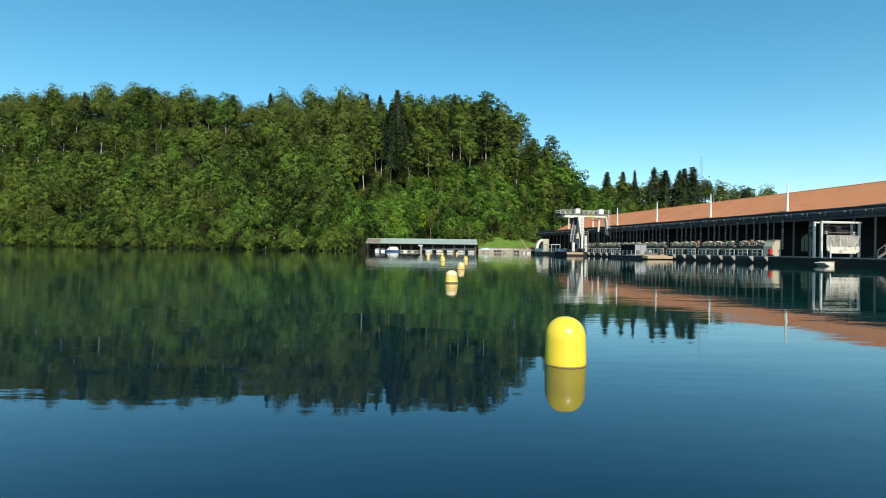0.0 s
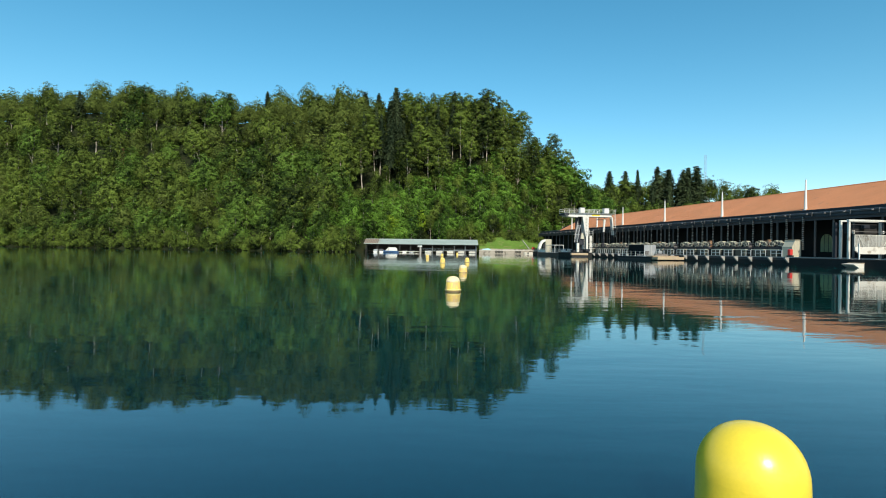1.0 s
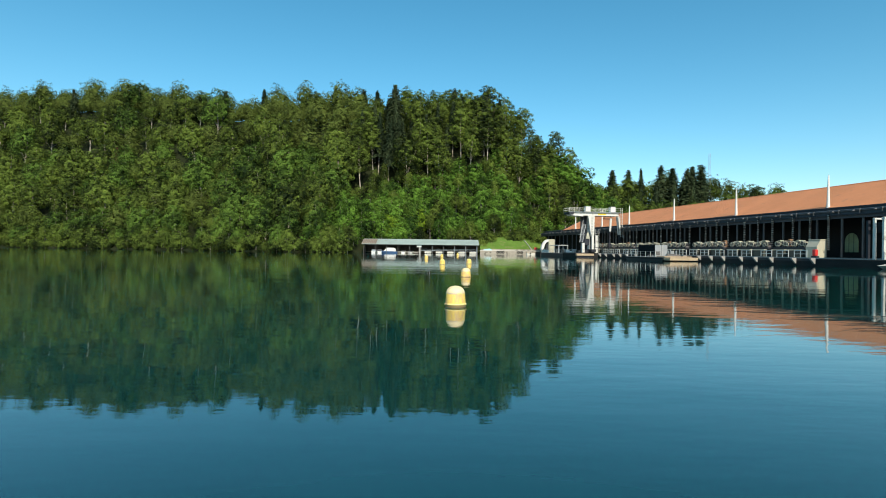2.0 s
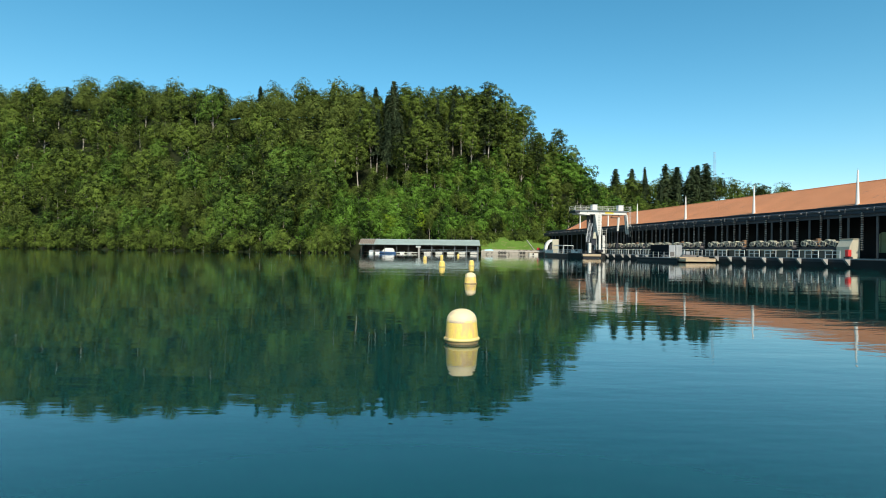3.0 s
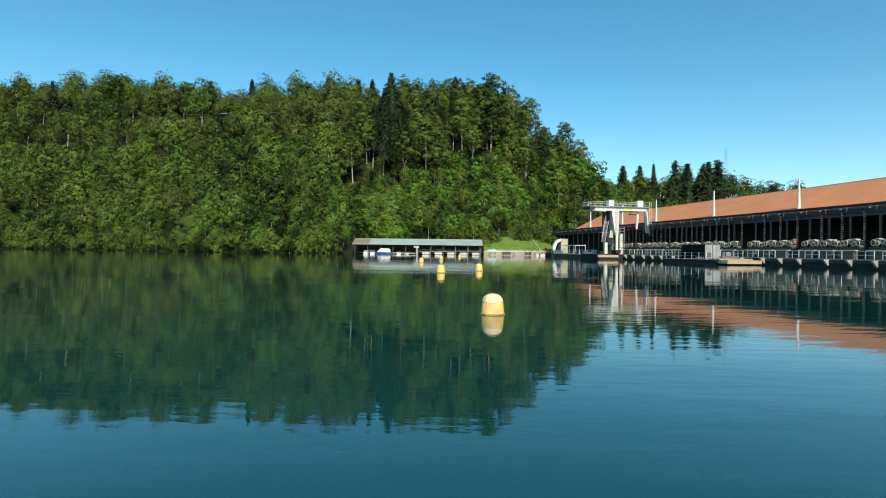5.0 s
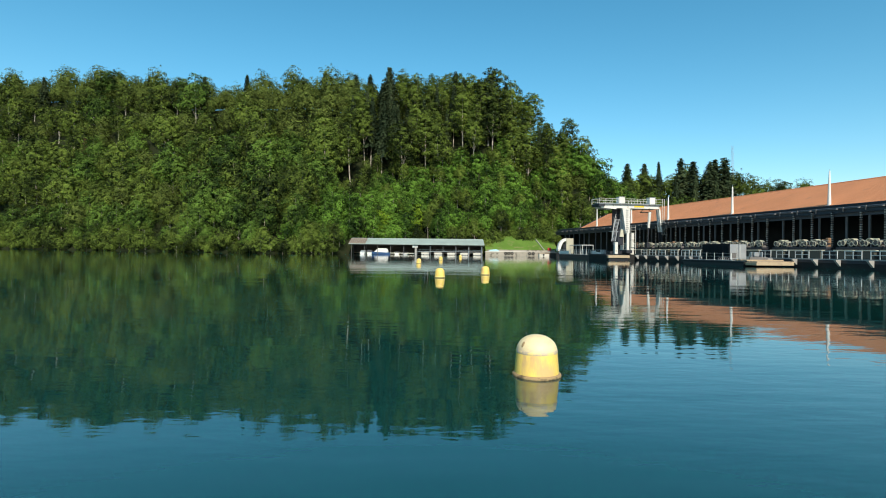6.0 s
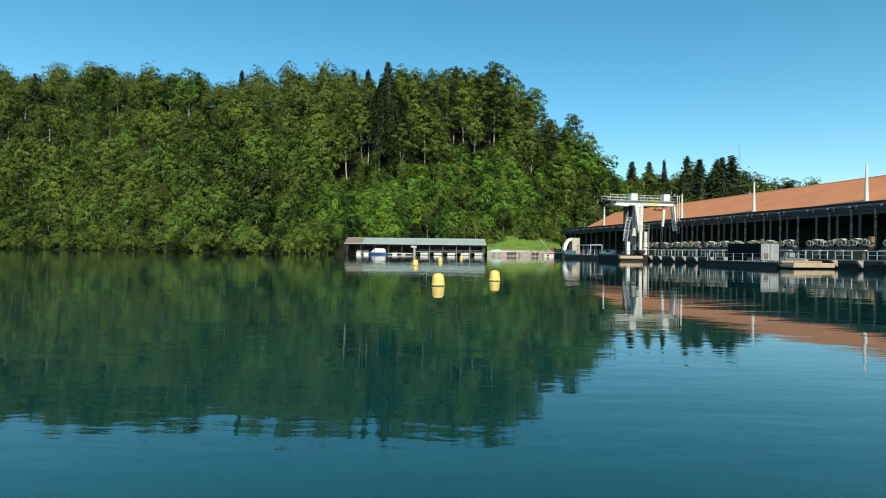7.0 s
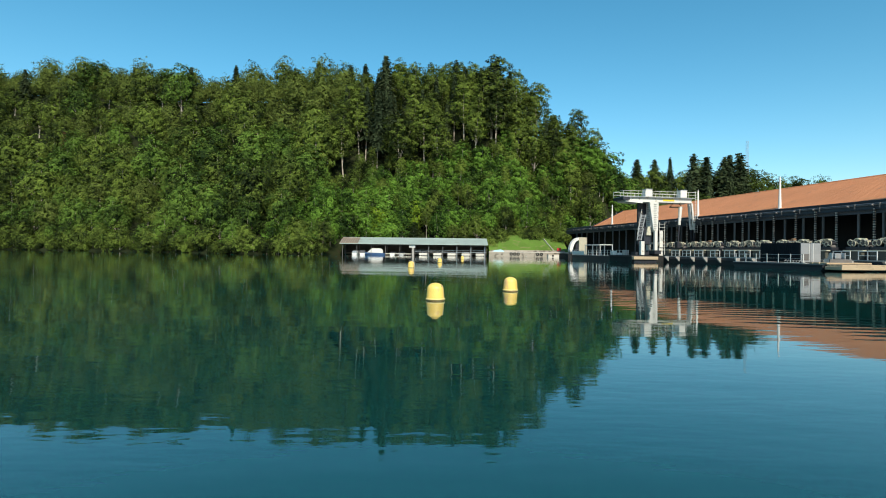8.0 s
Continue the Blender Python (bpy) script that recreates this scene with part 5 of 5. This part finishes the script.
# ---- the boathouse ----
def make_boathouse():
    h = thing("boathouse", pose(-28.3, 198.0, 0), "long open boathouse with a grey-green sheet roof over the water", "boathouse")
    L = 40.8
    bm = B()
    prism(bm, ((-0.9, 3.22), (5.0, 5.05), (9.2, 3.4), (9.2, 3.30), (5.0, 4.95), (-0.9, 3.12)), -0.5, L + 0.4, axis="x")
    # the outline runs front to back, pushed along the house
    part("roof", bm, ROOF_GREEN, h, "grey-green weathered sheet roof")
    bm = B()
    for x in np.arange(-0.4, L + 0.4, 0.62):
        bar(bm, (x, -0.88, 3.24), (x, 5.0, 5.06), 0.05, 0.05)
    part("roof_seams", bm, ROOF_GREEN, h)
    part("ridge_cap", box(B(), -0.5, L + 0.4, 4.85, 5.15, 4.97, 5.11), ROOF_GREEN, h)
    bm = B()
    bar(bm, (-0.55, -0.95, 3.15), (-0.55, 5.0, 5.0), 0.14, 0.2)
    part("verge_board", bm, ROOF_RUST, h)
    bm = B()
    prism(bm, ((-0.92, 3.232), (4.98, 5.062), (4.98, 5.08), (-0.92, 3.25)), -0.52, 4.6, axis="x")
    part("rusty_sheet", bm, ROOF_RUST, h, "rust-brown roof sheet at the end bay")
    part("eave_board", box(B(), -0.5, L + 0.4, -0.96, -0.88, 3.08, 3.24), ROOF_GREEN, h)
    post = None
    for k in range(11):
        x = 0.15 + (L - 0.3) * k / 10
        if post is None:
            post = part("post", box(B(), -0.06, 0.06, -0.06, 0.06, -1.5, 3.3), COLUMN, h)
            post.matrix_basis = pose(x, 0, 0)
        else:
            again("post", post, h, pose(x, 0, 0))
        again("post", post, h, pose(x, 4.6, 0) @ Matrix.Diagonal((1, 1, 1.4, 1)))
        part("tie_beam", box(B(), x - 0.06, x + 0.06, 0, 8.8, 2.75, 2.95), WOOD_DARK, h)
    part("plate_beam", box(B(), 0, L, -0.09, 0.09, 2.72, 2.9), WOOD_DARK, h)
    part("rear_wall", box(B(), 0, L, 8.8, 8.95, -0.5, 3.3), WOOD_DARK, h)
    part("end_wall", box(B(), L - 0.1, L, 2.0, 8.8, 0.2, 3.2), WOOD_DARK, h)
    part("near_end_wall", box(B(), 0, 0.1, 3.5, 8.8, 0.2, 3.2), WOOD_DARK, h)
    part("jetty", box(B(), 0, L, 6.6, 8.8, 0.35, 0.55), TIMBER, h)
    part("mid_jetty", box(B(), 6.0, 19.5, 1.5, 2.3, 0.3, 0.5), CONCRETE_PALE, h)
    part("pale_pier", box(B(), 19.75, 20.35, -0.25, 0.4, -0.6, 2.7, 0.05), CONCRETE, h)
    part("pale_bracket", box(B(), 19.0, 20.7, -0.3, 0.2, 2.2, 2.85, 0.05), WHITE, h)
    for k in range(5):
        x0 = 21.8 + 4.0 * k
        f = part("berth_finger", box(B(), x0, x0 + 2.3, -0.2, 0.5, 0.12, 0.72, 0.05), CONCRETE_PALE, h)
        part("finger_leg", box(B(), x0 + 0.3, x0 + 0.6, -0.1, 0.4, -0.8, 0.12), CONCRETE, f)
        part("mid_post", box(B(), x0 + 2.6, x0 + 2.75, 2.0, 2.15, -0.8, 2.7), GREY, h)
    part("berth_beam", box(B(), 20.6, L, -0.06, 0.06, 1.0, 1.1), GREY, h)
    part("berth_rail", box(B(), 20.6, L, 2.0, 2.08, 1.5, 1.58), GREY, h)
    return h


make_boathouse()


def make_boat(x, y, size, hull_material, cover_material, name, label, turn=0.0, high=1.0):
    b = thing(name, pose(x, y, 0, 0, 0, turn), label, "boat", "boats in the boathouse")
    bm = B()
    sections = []
    for f in np.linspace(0, 1, 9):
        w = 1.0 * math.sin(math.pi * (0.16 + 0.55 * (1 - f))) if f < 1 else 0.04
        ring = [bm.verts.new((size * (f - 0.5), w * s, z + 0.28 * f ** 2)) for s, z in ((-1.0, 0.55), (-0.72, 0.0), (0, -0.2), (0.72, 0.0), (1.0, 0.55))]
        sections.append(ring)
    for a, c in zip(sections, sections[1:]):
        for i in range(4):
            bm.faces.new((a[i], a[i + 1], c[i + 1], c[i]))
        bm.faces.new((a[4], a[0], c[0], c[4]))
    bm.faces.new(sections[0])
    bmesh.ops.recalc_face_normals(bm, faces=bm.faces[:])
    part("hull", bm, hull_material, b)
    bm = B()
    prism(bm, ((-size * 0.42, 0.55), (-size * 0.40, 0.9 + high * 0.7), (-size * 0.30, 1.0 + high), (size * 0.12, 1.0 + high), (size * 0.26, 1.0), (size * 0.34, 0.62)), -0.78, 0.78)
    bmesh.ops.bevel(bm, geom=bm.edges[:], offset=0.12, segments=2, affect="EDGES")
    part("cover", bm, cover_material, b)
    return b


make_boat(-19.3, 199.2, 6.0, BLUE, WHITE, "covered_boat", "moored motor boat with a white cover over a blue hull", 180, 0.9)
make_boat(-24.4, 200.0, 4.2, WHITE, GREY, "grey_boat", "small white boat with a grey cover under the roof", 80, 0.2)
make_boat(-22.8, 200.6, 4.4, WHITE, STEEL_BLUE, "dark_covered_boat", "small white boat with a dark blue-grey cover", 95, 0.35)
make_boat(-14.2, 201.5, 4.6, WHITE, STEEL_DARK, "low_boat", "low white rowing boat under a dark tarpaulin", 90, 0.0)
make_boat(-11.6, 201.8, 4.4, GREY, STEEL_DARK, "low_boat", "low grey rowing boat under a dark tarpaulin", 88, -0.1)
for k in range(5):
    make_boat(-5.0 + 4.0 * k, 201.6, 4.6, (WHITE, GREY, TIMBER, WHITE, GREY)[k], STEEL_DARK, "berthed_boat", "boat lying in its berth under the boathouse roof", 90, -0.15)


# ---- the quay, the lawn and what stands there ----
def make_quay():
    q = thing("quay", pose(13.4, 199.6, 0), "pale concrete quay wall with a low parapet along the lake", "quay", kind="structure")
    part("quay_wall", box(B(), 0, 24.5, 0, 1.2, -2.5, 1.2, 0.04), QUAYSTONE, q)
    part("coping", box(B(), -0.05, 24.5, -0.08, 1.3, 1.2, 1.36, 0.03), CONCRETE_PALE, q)
    part("parapet", box(B(), 0.5, 22.0, 1.5, 1.8, 1.2, 1.85, 0.03), QUAYSTONE, q)
    part("path", box(B(), 0, 24.5, 1.2, 3.4, 0.9, 1.25), CONCRETE_PALE, q)
    bm = B()
    n, w = 14, 12
    grid = [[bm.verts.new((0.3 + 23.0 * i / n, 3.0 + 10.0 * j / w, 1.2 + 6.2 * (j / w) ** 0.8 * (1 - 0.32 * abs(i / n - 0.38)) + 0.25 * noise.noise((i * 0.6, j * 0.6, 3)))) for i in range(n + 1)] for j in range(w + 1)]
    low = [[bm.verts.new((v.co.x, v.co.y, -2.0)) for v in row] for row in (grid[0], grid[-1])]
    for j in range(w):
        for i in range(n):
            bm.faces.new((grid[j][i], grid[j][i + 1], grid[j + 1][i + 1], grid[j + 1][i])).smooth = True
    for i in range(n):
        bm.faces.new((low[0][i], low[0][i + 1], grid[0][i + 1], grid[0][i]))
    lawn = tagged(part("lawn", bm, GRASS), "bright green mown grass bank above the quay", "lawn", kind="structure")
    lawn.matrix_basis = pose(13.4, 199.6, 0)
    tyre = None
    for x in (6.3, 7.3, 8.3, 13.8, 14.9):
        t = thing("tyre_fender", pose(13.4 + x, 199.45, 0.75, 90, 0, 0), "black tyre hung on the quay wall as a fender", "tyre", "tyre fenders on the quay")
        part("tyre", torus(B(), Matrix.Identity(4), 0.34, 0.13, 18, 8), RUBBER, t)
    r = thing("lifebuoy_box", pose(33.6, 200.9, 1.25), "red lifebuoy box on a post by the quay", "safety box")
    part("cabinet", box(B(), -0.55, 0.55, -0.2, 0.2, 0.55, 1.35, 0.06), RED, r)
    part("stand", box(B(), -0.08, 0.08, -0.08, 0.08, 0, 0.55), GREY, r)
    b = thing("covered_dinghy", pose(16.2, 201.4, 1.25), "pale blue tarpaulin-covered dinghy on the quay", "dinghy")
    bm = B()
    prism(bm, ((-1.6, 0), (-1.4, 0.5), (0.8, 0.75), (1.7, 0.2), (1.5, 0)), -0.6, 0.6)
    bmesh.ops.bevel(bm, geom=bm.edges[:], offset=0.12, segments=2, affect="EDGES")
    part("tarpaulin", bm, shade("faded light blue tarpaulin", (0.35, 0.55, 0.62), 0.6, scale=3, spread=0.15, bump=0.3), b)
    p = thing("pontoon", pose(34.0, 196.6, 0), "pale floating pontoon with round holes and a gangway", "pontoon")
    part("float", box(B(), -4.5, 5.6, -0.9, 0.9, -0.3, 0.75, 0.06), CONCRETE_PALE, p)
    part("deck", box(B(), -4.6, 5.7, -1.0, 1.0, 0.75, 0.86, 0.02), TIMBER, p)
    for x in (-3.2, 0.7, 4.2):
        part("port", rod(B(), (x, -0.93, 0.4), (x, -0.88, 0.4), 0.3, seg=14), RUBBER, p)
    for x in (2.2, 3.6, 5.2):
        part("pile", rod(B(), (x, 1.15, -2.0), (x, 1.15, 2.1), 0.12, seg=10), WHITE, p)
    s = thing("bank_stair", pose(0, 0, 0), "pale concrete stair climbing the grass bank", "stair")
    part("flight", bar(B(), (32.6, 202.6, 1.45), (30.6, 209.3, 5.4), 0.25, 0.45), CONCRETE, s)


make_quay()


# ---- the road bridge beyond the power house ----
def make_bridge():
    b = thing("road_bridge", FAR, "low flat concrete bridge between the power house and the hill", "bridge")
    part("bridge_deck", box(B(), -2.5, 8.0, 106.4, 147.0, 7.9, 8.5, 0.05), CONCRETE_DARK, b)
    part("parapet", box(B(), -2.7, -2.45, 106.4, 147.0, 8.1, 8.95, 0.03), STEEL_BLUE, b)
    part("abutment", box(B(), -1.5, 8.0, 142.0, 147.0, -2.0, 7.9), CONCRETE_DARK, b)
    for y in (120.0, 128.0, 136.0):
        part("pillar", box(B(), -1.6, -0.9, y - 0.35, y + 0.35, 0.9, 7.9), CONCRETE_DARK, b)
    # dark sheet for the shaded recess under the bridge, shade in its colour
    part("back_wall", box(B(), 3.0, 3.4, 106.4, 142.0, 0.9, 7.9), INSIDE_SHADE, b)
    f = thing("sluice_pier", HALL @ pose(-13.9, 92.0, 0), "pale curved sluice gate arm beside a beige concrete pillar", "pier")
    bm = B()
    arc = [(2.4 - 2.6 * math.cos(a), 1.6 + 3.6 * math.sin(a)) for a in np.linspace(0.0, 1.57, 9)]
    inner = [(2.4 - 1.7 * math.cos(a), 1.6 + 2.9 * math.sin(a)) for a in np.linspace(1.57, 0.0, 9)]
    prism(bm, arc + inner, -0.5, 0.5)
    part("gate_arm", bm, WHITE, f, "white curved gate arm")
    part("pillar", box(B(), 2.3, 4.4, -0.6, 0.6, -1.0, 5.2, 0.06), CREAM, f)
    part("shaft", box(B(), 1.5, 2.3, -0.35, 0.35, -1.0, 3.6, 0.04), STEEL_DARK, f)
    for x in (-0.2, 0.5, 1.2):
        part("mooring_pile", rod(B(), (x, -0.8, -2.0), (x, -0.8, 2.1), 0.11, seg=8), STEEL_DARK, f)
    part("pier_base", box(B(), -0.6, 4.6, -0.7, 0.9, -2.0, 1.0, 0.05), CONCRETE_DARK, f)


make_bridge()


def make_pylon():
    p = thing("lattice_tower", pose(157, 322, float(land(157, 322)) - 0.3), "slim grey lattice radio tower rising behind the firs", "tower")
    H, w = 32.0, 0.55
    for sx, sy in ((-1, -1), (1, -1), (1, 1), (-1, 1)):
        part("leg", bar(B(), (sx * w, sy * w, 0), (sx * w * 0.8, sy * w * 0.8, H), 0.06, 0.06), GREY, p)
    bm = B()
    for k in range(20):
        z0, z1 = H * k / 20, H * (k + 1) / 20
        q = w * (1 - 0.2 * k / 20)
        for a, c in (((-q, -q), (q, -q)), ((q, -q), (q, q)), ((q, q), (-q, q)), ((-q, q), (-q, -q))):
            bar(bm, (*a, z0), (*c, z1), 0.03, 0.03)
            bar(bm, (*a, z1), (*c, z1), 0.03, 0.03)
    part("lattice", bm, GREY, p)


make_pylon()
